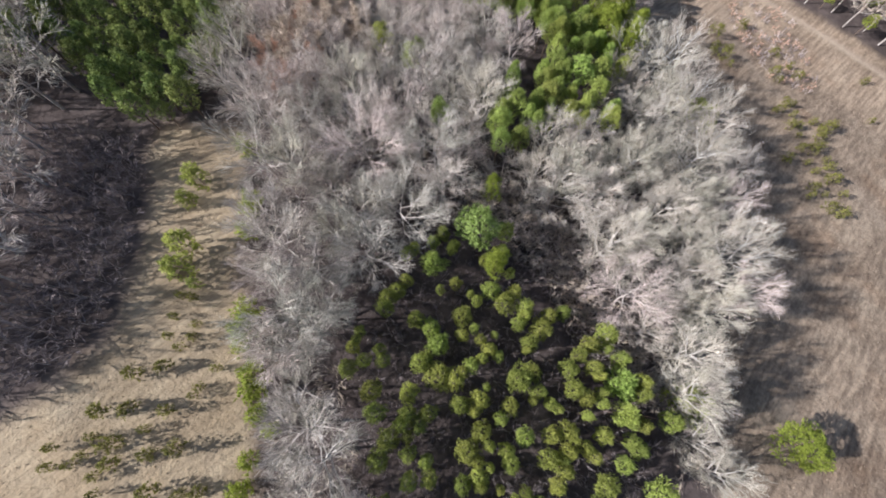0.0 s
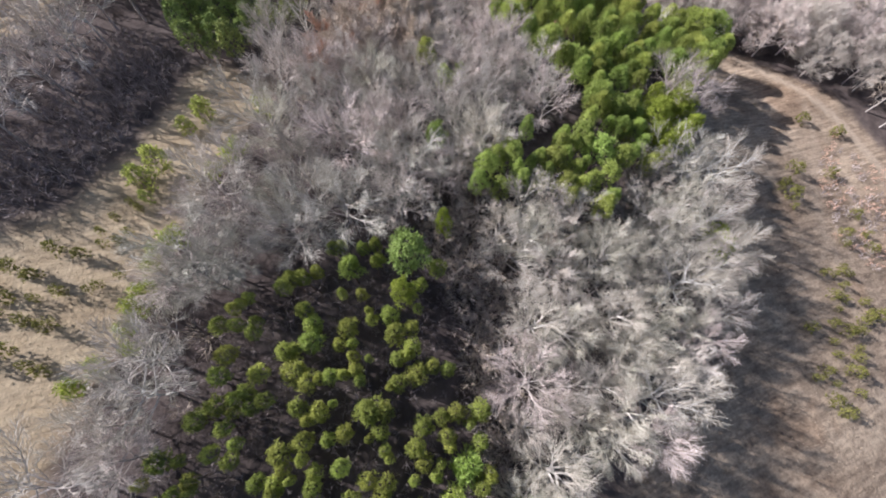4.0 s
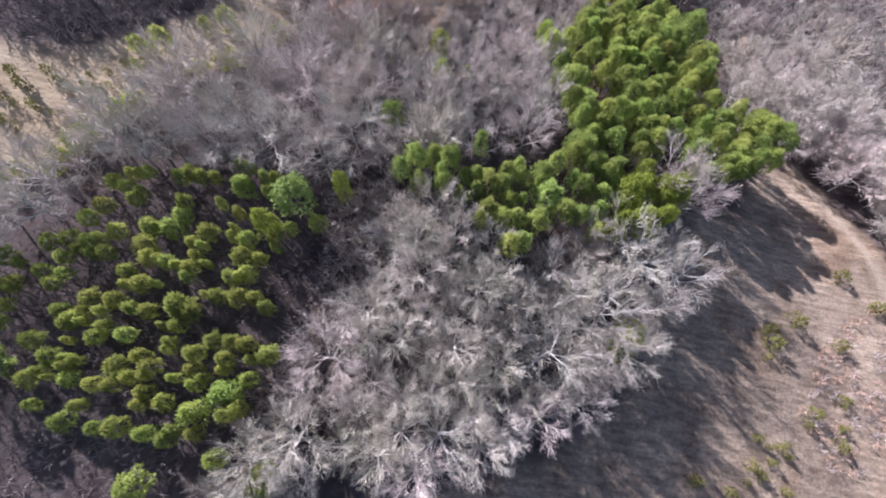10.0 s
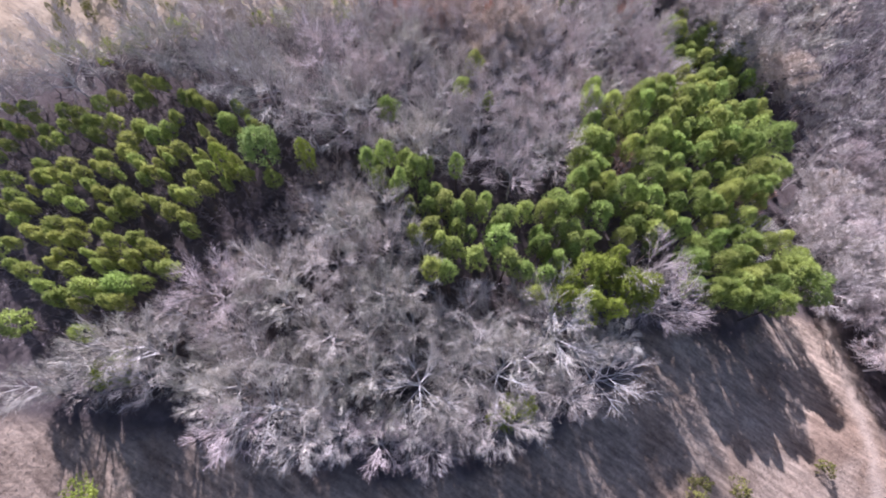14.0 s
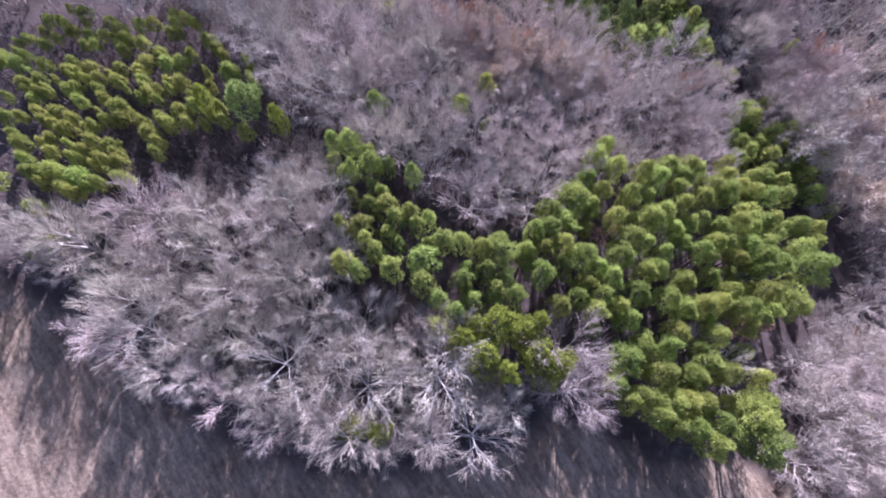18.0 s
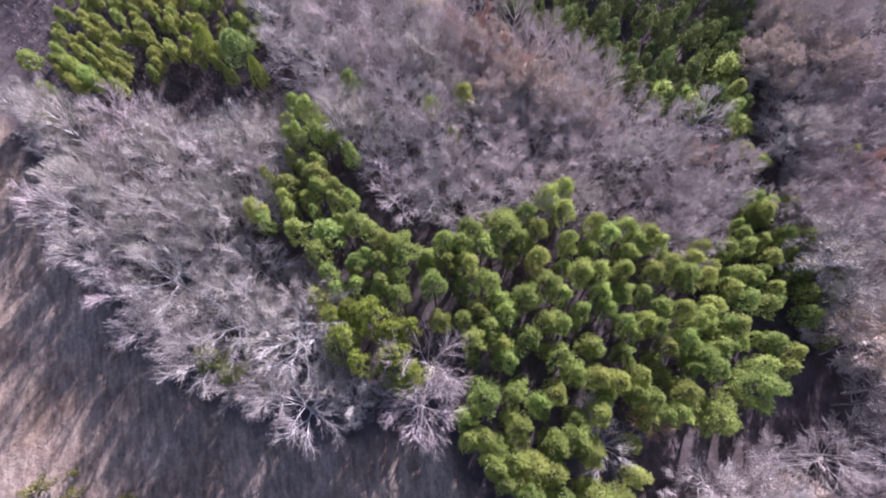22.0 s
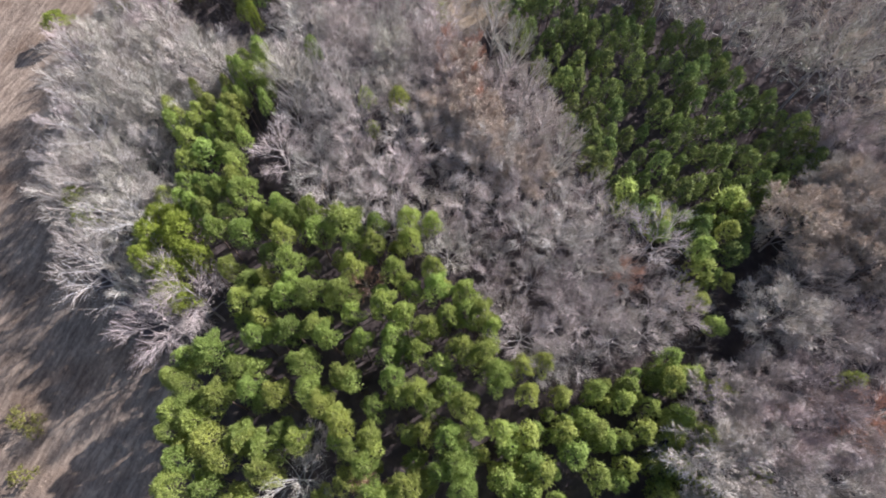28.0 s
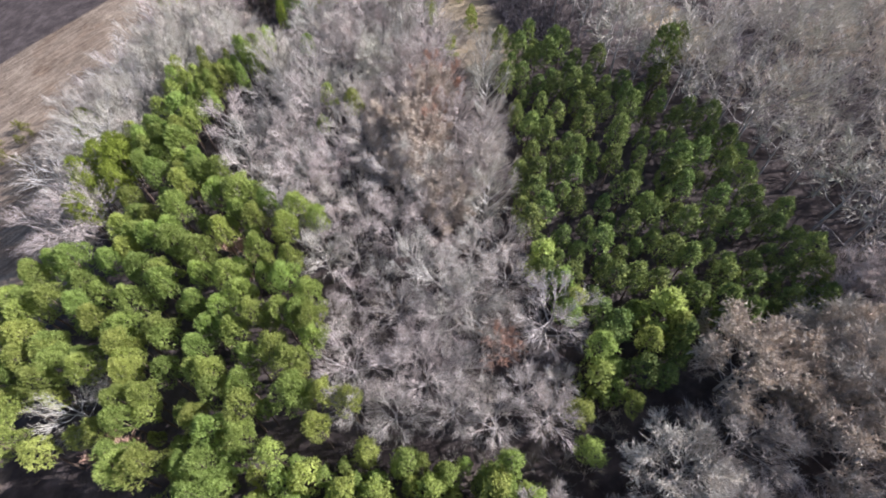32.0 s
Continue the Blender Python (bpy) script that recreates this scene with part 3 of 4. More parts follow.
SHRUB = Kind([plant("juniper_shrub", conifer(120 + i, 2.6, 1.0, 160, 0.32, low=0.05, blunt=0.65, dome=0.6), (BARK_PINE, LEAF_MUSTARD), "small olive-green juniper shrub in mown straw", "shrub", ("stem", "foliage")) for i in range(3)], "shrubs of the mown field")
FIELD_SHRUB = Kind([plant("field_shrub", conifer(125 + i, 2.3, 0.95, 170, 0.28, low=0.05, blunt=0.7, ragged=0.5, dome=0.8), (BARK_PINE, LEAF_MUSTARD), "low yellow-olive shrub in brown winter pasture", "shrub", ("stem", "foliage")) for i in range(3)], "shrubs of the pasture")
FIELD_TREE = Kind([plant("field_cedar", conifer(128 + i, 5.0, 2.0, 420, 0.45, low=0.03, blunt=0.72, dome=0.8), (BARK_PINE, NEEDLE_OLIVE), "dense olive-green cedar standing alone in mown straw", "tree") for i in range(2)], "cedars of the mown field")
HEDGE = Kind([plant("hedge_shrub", conifer(130 + i, 4.0, 1.8, 300, 0.5, low=0.02, blunt=0.8, ragged=0.5, dome=0.8), (BARK_PINE, LEAF_YELLOW), "leafy yellow-green shrub along the field's hedgerow", "shrub", ("stem", "foliage")) for i in range(3)], "hedgerow shrubs")

# how tall the pines of one canopy stand, against their patterns
CANOPY = {STAND_PINE: 0.79, BAND_PINE: 0.88, YELLOW_BUSH: 0.92}

# ---------------------------------------------------------------- woods
HERO = [(-41, 15), (26.5, 9.5), (34.5, 17), (39.5, 26.5), (48, 26), (38, 30.5), (13.5, -3), (46.5, 45), (51, 42.5), (62.7, 69.3), (58.3, 69.1),
        (61.2, 78.6), (-3.5, 74), (-9.6, 68), (1.5, 76.5), (-14, 69), (16.2, 107.2), (-12, 139.8), (-7, 137.5),
        (25.5, 145), (34, 67), (-10, 22.5), (-1, 41), (4.5, 54), (3.5, 60), (6.4, 111.5), (9.2, 117.4), (3, 122), (-43.4, 95.6), (20.9, 144.3)]


TAN_PLACES = [(-2.5, 133), (-0.7, 147.5)]


def clear(x, y):
    return all(math.hypot(x - a, y - b) > 7 for a, b in TAN_PLACES) and all(math.hypot(x - a, y - b) > (4.4 if 1 <= i <= 6 else 3.0) for i, (a, b) in enumerate(HERO))


def grow(poly, spacing, seed, kinds, low, high, margin=0.8, keep=None):
    for x, y in scatter(poly, spacing, seed, lambda a, b: clear(a, b) and (keep is None or keep(a, b)), margin):
        rng.choices([k for k, _ in kinds], [w for _, w in kinds])[0].put(x, y, rng.uniform(low, high))


grow(MAIN_WOOD, 3.7, 1, [(GREY_TREE, 6), (MAUVE_TREE, 4), (PALE_TREE, 1)], 0.68, 1.1, 0.3, lambda x, y: y < 58)
grow(MAIN_WOOD, 3.8, 1, [(GREY_TREE, 2), (MAUVE_TREE, 7), (TAN_TREE, 0.6)], 0.65, 1.05, 0.3, lambda x, y: y >= 58)
grow(EAST_WOOD, 3.3, 2, [(PALE_TREE, 7), (GREY_TREE, 2), (MAUVE_TREE, 1)], 0.62, 1.0, 0.3)
grow(DARK_PINES, 2.9, 9, [(DARK_PINE, 1)], 0.7, 1.15)
grow(GREEN_STAND, 4.4, 19, [(BAND_PINE, 3), (STAND_PINE, 1)], 0.6, 0.85, 2.0)
for x, y, s in [(-22.4, 70.4, 1.0), (-16.4, 76.1, 1.05), (-10.6, 80.8, 1.0), (-5.5, 85.6, 1.0), (0, 90.6, 1.1)]:
    PALE_TREE.put(x, y, s * 0.9, label="pale round-crowned tree on the hardwood's edge")
grow(NORTH_EDGE, 6.4, 16, [(BROAD_TREE, 5), (TAN_TREE, 0.7), (MAUVE_TREE, 1)], 0.8, 1.15)
grow(EAST_EDGE, 6.0, 21, [(BROAD_TREE, 4), (MAUVE_TREE, 2), (TAN_TREE, 0.4), (GREY_TREE, 1)], 0.75, 1.1)
# the planted block of young pines, row by row
set_out(PLANTED_PINE, [
    (-34.0, 20.4, 0.68), (-32.3, 20.1, 0.58), (-32.2, 21.6, 0.48), (-31.5, 22.4, 0.38), (-30.6, 22.8, 0.43), (-30.6, 18.3, 0.58),
    (-30.0, 19.5, 0.48), (-33.7, 17.0, 0.77), (-34.7, 14.7, 0.75), (-37.3, 10.9, 0.77), (-35.3, 11.7, 0.78), (-33.5, 12.0, 0.64),
    (-32.1, 12.4, 0.65), (-30.8, 13.7, 0.71), (-32.2, 10.7, 0.59), (-30.5, 10.6, 0.64), (-33.6, 10.3, 0.44), (-34.9, 9.3, 0.58),
    (-27.5, 15.3, 0.77), (-27.3, 12.9, 1.01), (-25.9, 11.5, 0.80), (-27.6, 9.0, 0.69), (-25.5, 7.7, 0.73), (-26.9, 7.4, 0.44),
    (-36.5, 7.4, 0.61), (-33.7, 7.5, 0.48), (-41.0, 8.0, 0.79), (-39.3, 7.6, 0.42), (-42.4, 6.4, 0.41), (-34.5, 6.1, 0.61),
])
set_out(PLANTED_PINE, [
    (-26.7, 23.2, 0.71), (-25.4, 23.7, 0.66), (-24.2, 23.8, 0.66), (-22.6, 24.0, 0.56), (-20.0, 26.8, 0.57), (-18.7, 26.8, 0.52),
    (-16.2, 26.0, 0.52), (-14.8, 25.8, 0.57), (-14.6, 23.9, 0.51), (-15.5, 23.5, 0.40), (-24.9, 19.5, 0.64), (-24.2, 17.5, 0.74),
    (-20.1, 15.9, 0.79), (-21.8, 14.5, 0.52), (-20.4, 14.2, 0.42), (-17.9, 19.6, 0.49), (-17.4, 17.4, 0.32), (-17.3, 16.1, 0.48),
    (-20.1, 20.2, 0.38), (-26.5, 15.4, 0.52), (-15.1, 16.0, 0.75), (-15.2, 13.6, 0.89), (-13.2, 13.7, 0.63), (-13.8, 12.0, 0.73),
    (-15.6, 10.8, 0.62), (-14.5, 11.1, 0.52), (-12.9, 19.7, 0.50), (-12.4, 17.7, 0.65), (-11.7, 16.4, 0.43), (-10.4, 19.2, 0.55),
])
set_out(PLANTED_PINE, [
    (-7.5, 20.7, 0.79), (-20.3, 12.4, 0.46), (-20.5, 11.1, 0.56), (-20.4, 10.0, 0.45), (-22.0, 10.8, 0.45), (-23.4, 11.4, 0.61),
    (-24.6, 11.2, 0.45), (-18.6, 11.9, 0.31), (-16.5, 8.4, 0.70), (-17.7, 8.1, 0.30), (-14.0, 8.4, 0.86), (-11.8, 8.8, 0.61),
    (-10.4, 8.0, 0.61), (-23.8, 8.2, 0.30), (-24.8, 4.9, 0.52), (-23.2, 5.0, 0.62), (-20.9, 3.4, 0.33), (-30.0, 4.9, 0.85),
    (-27.7, 5.4, 0.71), (-29.7, 3.5, 0.46), (-27.9, 3.8, 0.42), (-30.8, 2.4, 0.64), (-31.2, 1.7, 0.55), (-29.2, 2.3, 0.32),
    (-32.5, 3.2, 0.60), (-26.9, 2.1, 0.56), (-24.4, 1.7, 0.65), (-27.5, 0.8, 0.64), (-30.1, -0.1, 0.31), (-38.4, 5.5, 0.55),
])
set_out(PLANTED_PINE, [
    (-38.6, 4.4, 0.41), (-41.3, 4.4, 0.45), (-39.7, 4.7, 0.50), (-41.8, 3.0, 0.76), (-40.0, 1.6, 0.49), (-38.1, 2.8, 0.54),
    (-37.7, 0.7, 0.58), (-39.9, -1.1, 0.61), (-39.7, -2.6, 0.43), (-33.5, -0.7, 0.71), (-31.0, -1.8, 0.62), (-29.5, -1.5, 0.31),
    (-28.0, -1.9, 0.40), (-36.8, -2.4, 0.47), (-38.0, -3.5, 0.38), (-30.9, -3.4, 0.48), (-29.8, -3.9, 0.26), (-28.6, -2.6, 0.40),
    (-28.0, -3.7, 0.61), (-32.1, -4.5, 0.69), (-25.5, -4.0, 0.57), (-37.4, -7.8, 0.70), (-26.0, -6.2, 0.47), (-30.3, -7.1, 0.42),
    (-26.7, -7.9, 0.72), (-24.1, -1.7, 0.77), (-23.6, -3.6, 0.53), (-22.6, -2.8, 0.49), (-22.3, -0.3, 0.64), (-20.2, -1.1, 0.69),
])
set_out(PLANTED_PINE, [
    (-20.6, -2.2, 0.36), (-22.0, -2.7, 0.59), (-20.1, -3.6, 0.54), (-20.0, -5.1, 0.53), (-17.6, -4.3, 0.63), (-17.4, -1.6, 0.37),
    (-23.1, -8.3, 0.51), (-21.4, -7.9, 0.78), (-18.1, -8.1, 0.61), (-18.8, 5.9, 0.73), (-19.6, 4.0, 0.58), (-19.6, 1.8, 0.47),
    (-19.4, 0.9, 0.38), (-16.2, 1.3, 0.71), (-14.8, 3.0, 0.73), (-12.9, 2.9, 0.58), (-12.6, 1.1, 0.62), (-11.1, 3.3, 0.69),
    (-8.4, 2.7, 0.83), (-10.1, 1.7, 0.44), (-9.4, -0.3, 0.62), (-12.9, -0.3, 0.43), (-15.8, -0.8, 0.61), (-14.3, -1.0, 0.37),
    (-14.9, -2.5, 0.46), (-13.0, -7.1, 0.53), (-15.6, -7.0, 0.58), (-15.6, -8.1, 0.66), (-11.0, -4.9, 0.64), (-9.5, -3.8, 0.65),
])
set_out(PLANTED_PINE, [
    (-10.4, -9.0, 0.78), (-17.7, -13.0, 1.13),
])
# older, wider pines among them
set_out(BROAD_PINE, [
    (-18.5, 23.3, 0.95), (-24.6, 15.9, 0.89), (-35.4, -3.7, 0.77), (-37.9, -5.5, 0.92), (-20.1, 6.1, 0.98), (-11.4, -2.4, 1.17),
    (-13.9, -4.9, 0.91),
])
# the tall green stand
set_out(STAND_PINE, [
    (28.3, 42.2, 0.60), (30.8, 37.1, 0.60), (31.0, 40.0, 0.60), (33.6, 36.6, 0.60), (36.2, 42.7, 0.60), (29.2, 44.4, 0.91),
    (29.8, 50.5, 0.60), (31.5, 47.6, 0.60), (33.1, 50.9, 0.60), (36.1, 47.8, 0.74), (41.0, 47.9, 0.60), (44.3, 51.8, 0.71),
    (52.5, 51.5, 0.88), (54.7, 48.5, 0.60), (57.4, 50.3, 0.60), (57.9, 47.9, 0.60), (59.6, 51.6, 0.72), (28.3, 55.2, 0.68),
    (30.4, 57.4, 0.90), (30.8, 52.9, 0.75), (33.4, 53.5, 0.60), (37.2, 55.9, 0.73), (38.9, 57.5, 0.60), (40.2, 53.1, 0.60),
    (41.7, 57.2, 0.64), (43.5, 54.9, 0.71), (45.9, 55.6, 0.60), (48.3, 55.9, 0.62), (52.9, 55.7, 0.68), (55.1, 59.1, 0.60),
])
set_out(STAND_PINE, [
    (57.4, 55.1, 0.73), (61.3, 53.9, 0.78), (62.2, 56.5, 0.84), (63.5, 52.1, 0.60), (64.5, 59.0, 0.76), (66.0, 54.9, 0.63),
    (67.7, 59.6, 0.69), (69.0, 55.4, 0.75), (25.8, 66.1, 0.60), (27.9, 60.9, 1.13), (29.3, 67.1, 0.60), (30.4, 63.2, 0.67),
    (34.5, 65.5, 0.60), (38.6, 65.0, 0.86), (39.6, 61.3, 0.79), (39.7, 67.8, 0.60), (43.9, 63.8, 0.70), (44.4, 65.8, 0.63),
    (45.5, 60.9, 0.77), (49.1, 64.4, 0.68), (51.5, 66.5, 0.74), (54.5, 62.7, 0.67), (57.9, 67.8, 0.65), (60.6, 64.5, 0.84),
    (61.0, 60.5, 0.77), (63.1, 64.6, 0.64), (70.5, 64.3, 1.25), (73.4, 62.7, 1.25), (22.1, 73.9, 0.60), (23.9, 70.7, 0.76),
])
set_out(STAND_PINE, [
    (26.7, 72.3, 0.68), (32.3, 71.6, 0.60), (33.5, 75.4, 0.60), (37.6, 72.0, 0.79), (37.9, 75.7, 0.71), (40.7, 75.1, 0.63),
    (43.3, 70.7, 0.60), (43.6, 75.4, 0.60), (48.4, 70.3, 0.68), (53.4, 71.7, 0.60), (53.6, 69.2, 0.67), (55.0, 73.3, 0.60),
    (56.7, 74.9, 0.60), (60.3, 75.7, 0.60), (30.1, 76.9, 0.60), (31.2, 83.4, 0.73), (32.0, 79.1, 0.73), (35.3, 82.1, 0.72),
    (37.7, 79.4, 0.64), (41.7, 79.1, 0.63), (45.8, 77.1, 0.60), (46.8, 80.6, 0.68), (48.1, 83.3, 0.60), (50.9, 76.2, 0.60),
    (54.6, 76.5, 0.60), (58.0, 77.2, 0.60), (60.8, 80.0, 0.60), (33.3, 86.0, 0.72), (34.7, 88.1, 0.60), (38.7, 88.8, 0.77),
])
set_out(STAND_PINE, [
    (39.2, 85.3, 0.77), (40.2, 91.5, 0.84), (44.2, 85.3, 0.76), (46.4, 87.9, 0.75), (47.7, 90.5, 0.60), (50.4, 87.6, 0.67),
    (51.3, 84.1, 0.60), (53.2, 89.9, 0.79), (54.8, 87.5, 0.60), (55.5, 91.5, 0.78), (58.9, 84.2, 0.77), (62.5, 89.7, 1.14),
    (36.2, 97.3, 0.60), (37.3, 94.5, 0.60), (40.9, 97.0, 0.60), (60.1, 98.5, 1.25),
])
# bright evergreens on the edge
set_out(YELLOW_BUSH, [
    (-12.6, 18.0, 0.56), (-4.8, 25.9, 0.44), (36.7, 34.7, 0.71), (37.2, 32.7, 0.85), (40.9, 33.5, 0.98), (43.9, 34.8, 0.67),
    (38.0, 37.8, 1.04), (41.4, 43.2, 0.58), (41.6, 40.3, 0.90), (44.8, 40.0, 0.99), (47.4, 42.4, 0.84), (48.2, 40.2, 0.75),
])
# the olive band between the bare woods
set_out(BAND_PINE, [
    (14.7, 26.3, 0.50), (17.7, 27.6, 0.66), (19.1, 23.6, 0.74), (21.7, 24.6, 0.66), (2.1, 31.8, 0.65), (3.9, 33.7, 0.85),
    (5.1, 30.1, 0.74), (6.4, 34.9, 0.76), (8.0, 31.2, 0.50), (8.1, 29.8, 0.50), (8.4, 34.3, 0.86), (11.3, 33.3, 0.50), (11.5, 29.6, 0.50),
    (12.6, 33.9, 0.58), (13.2, 31.2, 0.67), (14.9, 33.4, 1.07), (15.5, 28.5, 0.95), (17.6, 35.6, 0.70), (17.6, 33.5, 0.69),
    (18.6, 31.2, 0.68), (20.4, 28.1, 0.77), (20.4, 32.1, 0.50), (20.4, 35.5, 0.60), (22.8, 35.8, 0.61), (23.1, 28.7, 0.87),
    (24.2, 33.5, 1.20), (27.5, 31.7, 0.90), (30.0, 32.7, 0.81), (33.2, 29.8, 0.80), (33.5, 33.5, 0.72),
])
set_out(BAND_PINE, [
    (8.9, 36.9, 0.68), (13.3, 39.1, 0.60), (19.9, 37.8, 0.61), (23.3, 38.1, 0.92), (25.8, 39.8, 0.73), (28.8, 38.4, 0.50),
    (31.7, 36.3, 0.50), (32.6, 42.8, 0.76), (33.5, 40.1, 0.75), (35.0, 39.3, 0.75),
])
# the shorter pines past the dark gap
set_out(ROW_PINE, [
    (55.2, 83.7, 1.00), (57.4, 78.4, 0.50), (51.2, 89.9, 0.99), (53.6, 90.9, 0.81), (57.7, 86.6, 0.73), (61.5, 88.3, 1.28),
    (45.8, 96.2, 0.65), (48.0, 96.7, 0.94), (50.2, 93.0, 0.66), (50.7, 98.9, 0.93), (51.3, 95.2, 0.56), (52.6, 99.3, 0.94),
    (57.7, 99.0, 0.71), (60.2, 96.8, 0.80), (36.4, 106.7, 0.64), (38.6, 102.6, 0.57), (39.3, 105.5, 0.64), (41.2, 103.8, 0.68),
    (41.2, 101.1, 0.57), (41.4, 105.8, 0.55), (43.9, 100.0, 0.67), (44.0, 102.2, 0.64), (44.2, 104.6, 0.67), (48.9, 103.7, 0.65),
    (52.2, 105.4, 0.74), (52.4, 101.6, 0.83), (56.6, 103.0, 0.72), (58.9, 105.7, 0.72), (61.2, 106.5, 0.61), (62.4, 100.5, 0.60),
])
set_out(ROW_PINE, [
    (30.3, 112.9, 0.56), (30.4, 115.9, 0.71), (32.9, 111.4, 0.64), (33.7, 114.1, 0.55), (34.0, 108.4, 0.57), (34.6, 116.0, 0.91),
    (35.1, 111.5, 1.02), (36.7, 109.1, 0.63), (40.7, 113.0, 0.78), (42.0, 109.6, 0.88), (53.6, 109.3, 0.95), (58.6, 110.3, 0.93),
    (26.6, 117.3, 0.96), (27.1, 120.3, 0.62), (29.2, 119.0, 1.05), (36.3, 119.1, 1.03), (41.8, 121.6, 1.01), (44.7, 120.0, 0.77),
    (51.4, 121.7, 0.87), (28.1, 128.4, 0.71), (43.4, 125.2, 0.90), (47.0, 126.3, 0.67),
])
# broader trees on the dark plantation's edge
set_out(DARK_BROAD, [
    (2.4, 103.3, 1.49), (3.3, 108.0, 1.17), (4.0, 111.4, 1.15), (-2.5, 121.1, 1.70), (-2.1, 124.0, 1.12), (-1.3, 118.9, 0.91),
    (10.2, 122.1, 0.85), (10.7, 119.7, 1.39),
])
# shrubs and small trees in the dry fields
set_out(SHRUB, [
    (-51.9, 36.0, 0.80), (-49.2, 34.8, 0.80), (-45.9, 39.5, 0.53), (-44.0, 41.3, 0.53), (-43.1, 40.3, 0.53), (-47.5, 37.7, 0.53),
    (-47.1, 35.7, 0.53), (-45.5, 35.9, 0.53), (-44.5, 36.9, 0.53), (-45.4, 30.9, 0.53), (-47.8, 30.3, 0.53), (-48.7, 29.9, 0.46),
    (-51.2, 30.2, 0.73), (-53.7, 32.9, 0.86), (-56.0, 34.7, 0.93), (-57.6, 32.7, 0.53),
])
set_out(SHRUB, [
    (-53.7, 30.0, 0.53), (-56.5, 30.8, 0.93), (-54.5, 27.5, 0.73), (-52.2, 26.1, 0.86), (-60.6, 34.3, 0.53), (-61.6, 32.8, 0.53),
    (-58.9, 31.7, 0.46), (-57.5, 29.2, 0.80), (-59.1, 29.2, 0.53), (-55.9, 24.4, 0.80), (-59.6, 27.7, 0.46), (-53.9, 22.1, 0.60),
    (-52.7, 21.1, 0.73), (-58.7, 24.8, 0.73), (-57.1, 22.9, 0.53), (-60.1, 31.6, 0.46),
])
set_out(FIELD_SHRUB, [
    (49.2, -14.6, 1.09), (50.0, -16.8, 1.22), (51.7, -12.8, 0.56), (55.1, -15.3, 0.70), (57.0, -12.5, 1.29), (85.3, -12.7, 0.66),
    (48.5, -10.8, 0.69), (51.4, -10.4, 0.98), (55.8, -9.0, 0.72), (57.1, -7.0, 0.66), (59.7, -4.2, 0.89), (59.8, -10.6, 1.02),
    (61.5, -6.2, 1.23), (61.8, -9.5, 0.59), (64.5, -7.1, 0.90), (66.4, -5.7, 1.07), (70.1, -5.7, 1.40), (73.0, -6.4, 1.16),
    (95.9, -6.2, 0.86), (53.8, -3.5, 1.00), (63.1, -2.4, 0.61), (64.0, 0.2, 1.05), (65.7, -1.1, 0.93), (68.1, 1.2, 0.71),
    (68.1, 3.4, 0.60), (70.1, 3.7, 0.80), (70.2, -2.9, 0.79), (71.8, 2.6, 0.64), (66.0, 4.4, 0.78), (71.9, 4.4, 0.61),
])
set_out(FIELD_SHRUB, [
    (76.9, 8.4, 0.83), (78.9, 10.5, 1.16), (83.5, 5.7, 1.14), (84.7, 8.9, 0.78), (70.8, 18.9, 0.66), (85.8, 13.8, 1.20),
    (70.3, 23.6, 0.84), (71.5, 21.5, 1.60), (72.3, 24.4, 1.09), (77.7, 26.9, 1.53), (87.1, 24.2, 1.26), (97.1, 33.6, 1.47),
    (90.1, 39.2, 1.35),
])
set_out(FIELD_TREE, [
    (-34.4, 56.4, 0.81), (-37.1, 54.1, 0.61), (-40.3, 47.1, 0.80), (-42.2, 44.4, 0.86), (-42.0, 41.5, 0.35),
])
set_out(HEDGE, [
    (-26.2, 57.8, 0.87), (-30.3, 48.3, 0.71), (-31.7, 46.9, 0.69), (-33.6, 44.2, 0.63), (-39.1, 34.5, 0.84), (-40.9, 32.8, 0.75),
    (-42.2, 31.2, 0.51), (-42.6, 27.5, 0.79), (-43.6, 26.0, 0.78), (-44.7, 23.5, 0.62), (-44.5, 21.2, 0.51), (-47.6, 20.2, 0.53),
    (-49.8, 18.3, 0.64),
])
for x, y, s in [(-41, 15, 0.75), (26.5, 9.5, 1.0), (34.5, 17, 1.0), (39.5, 26.5, 1.05), (48, 26, 0.95), (38, 30.5, 0.95), (13.5, -3, 0.95), (62.7, 69.3, 0.75)]:
    BOLD_TREE.put(x, y, s, tall=1.12)
for x, y, s in [(46.5, 45, 1.2), (51, 42.5, 1.1), (58.3, 69.1, 0.75)]:
    MAUVE_TREE.put(x, y, s, label="leafless pinkish-grey tree beside the green pines")
for x, y, s in [(61.2, 78.6, 0.9), (-3.5, 74, 0.95), (-14, 69, 0.9), (-8.4, 65.4, 0.9), (-8.8, 70.2, 0.85), (-15.2, 63.1, 0.8), (16.2, 107.2, 0.9), (25.5, 145, 1.3), (34, 67, 0.85)]:
    RUST_TREE.put(x, y, s)
for x, y, s in [(1.5, 76.5, 0.9), (-9.6, 68, 0.85), (-2.5, 133, 1.12), (-0.7, 147.5, 1.15), (4.3, 75.8, 0.8), (4.7, 85.7, 0.8), (-13, 142, 1.0), (-8, 138.5, 0.95)]:
    TAN_TREE.put(x, y, s)
for x, y, s in [(-10.8, 22.9, 1.1), (6.4, 111.5, 0.8)]:
    LIGHT_PINE.put(x, y, s)
for x, y, s in [(-1, 41, 0.8), (4.5, 54, 0.75), (3.0, 60.5, 0.85), (8, 57, 0.6), (9.2, 117.4, 0.9), (3, 122, 0.8), (20.9, 144.3, 0.8)]:
    BAND_PINE.put(x, y, s, label="dull green pine among leafless hardwoods")
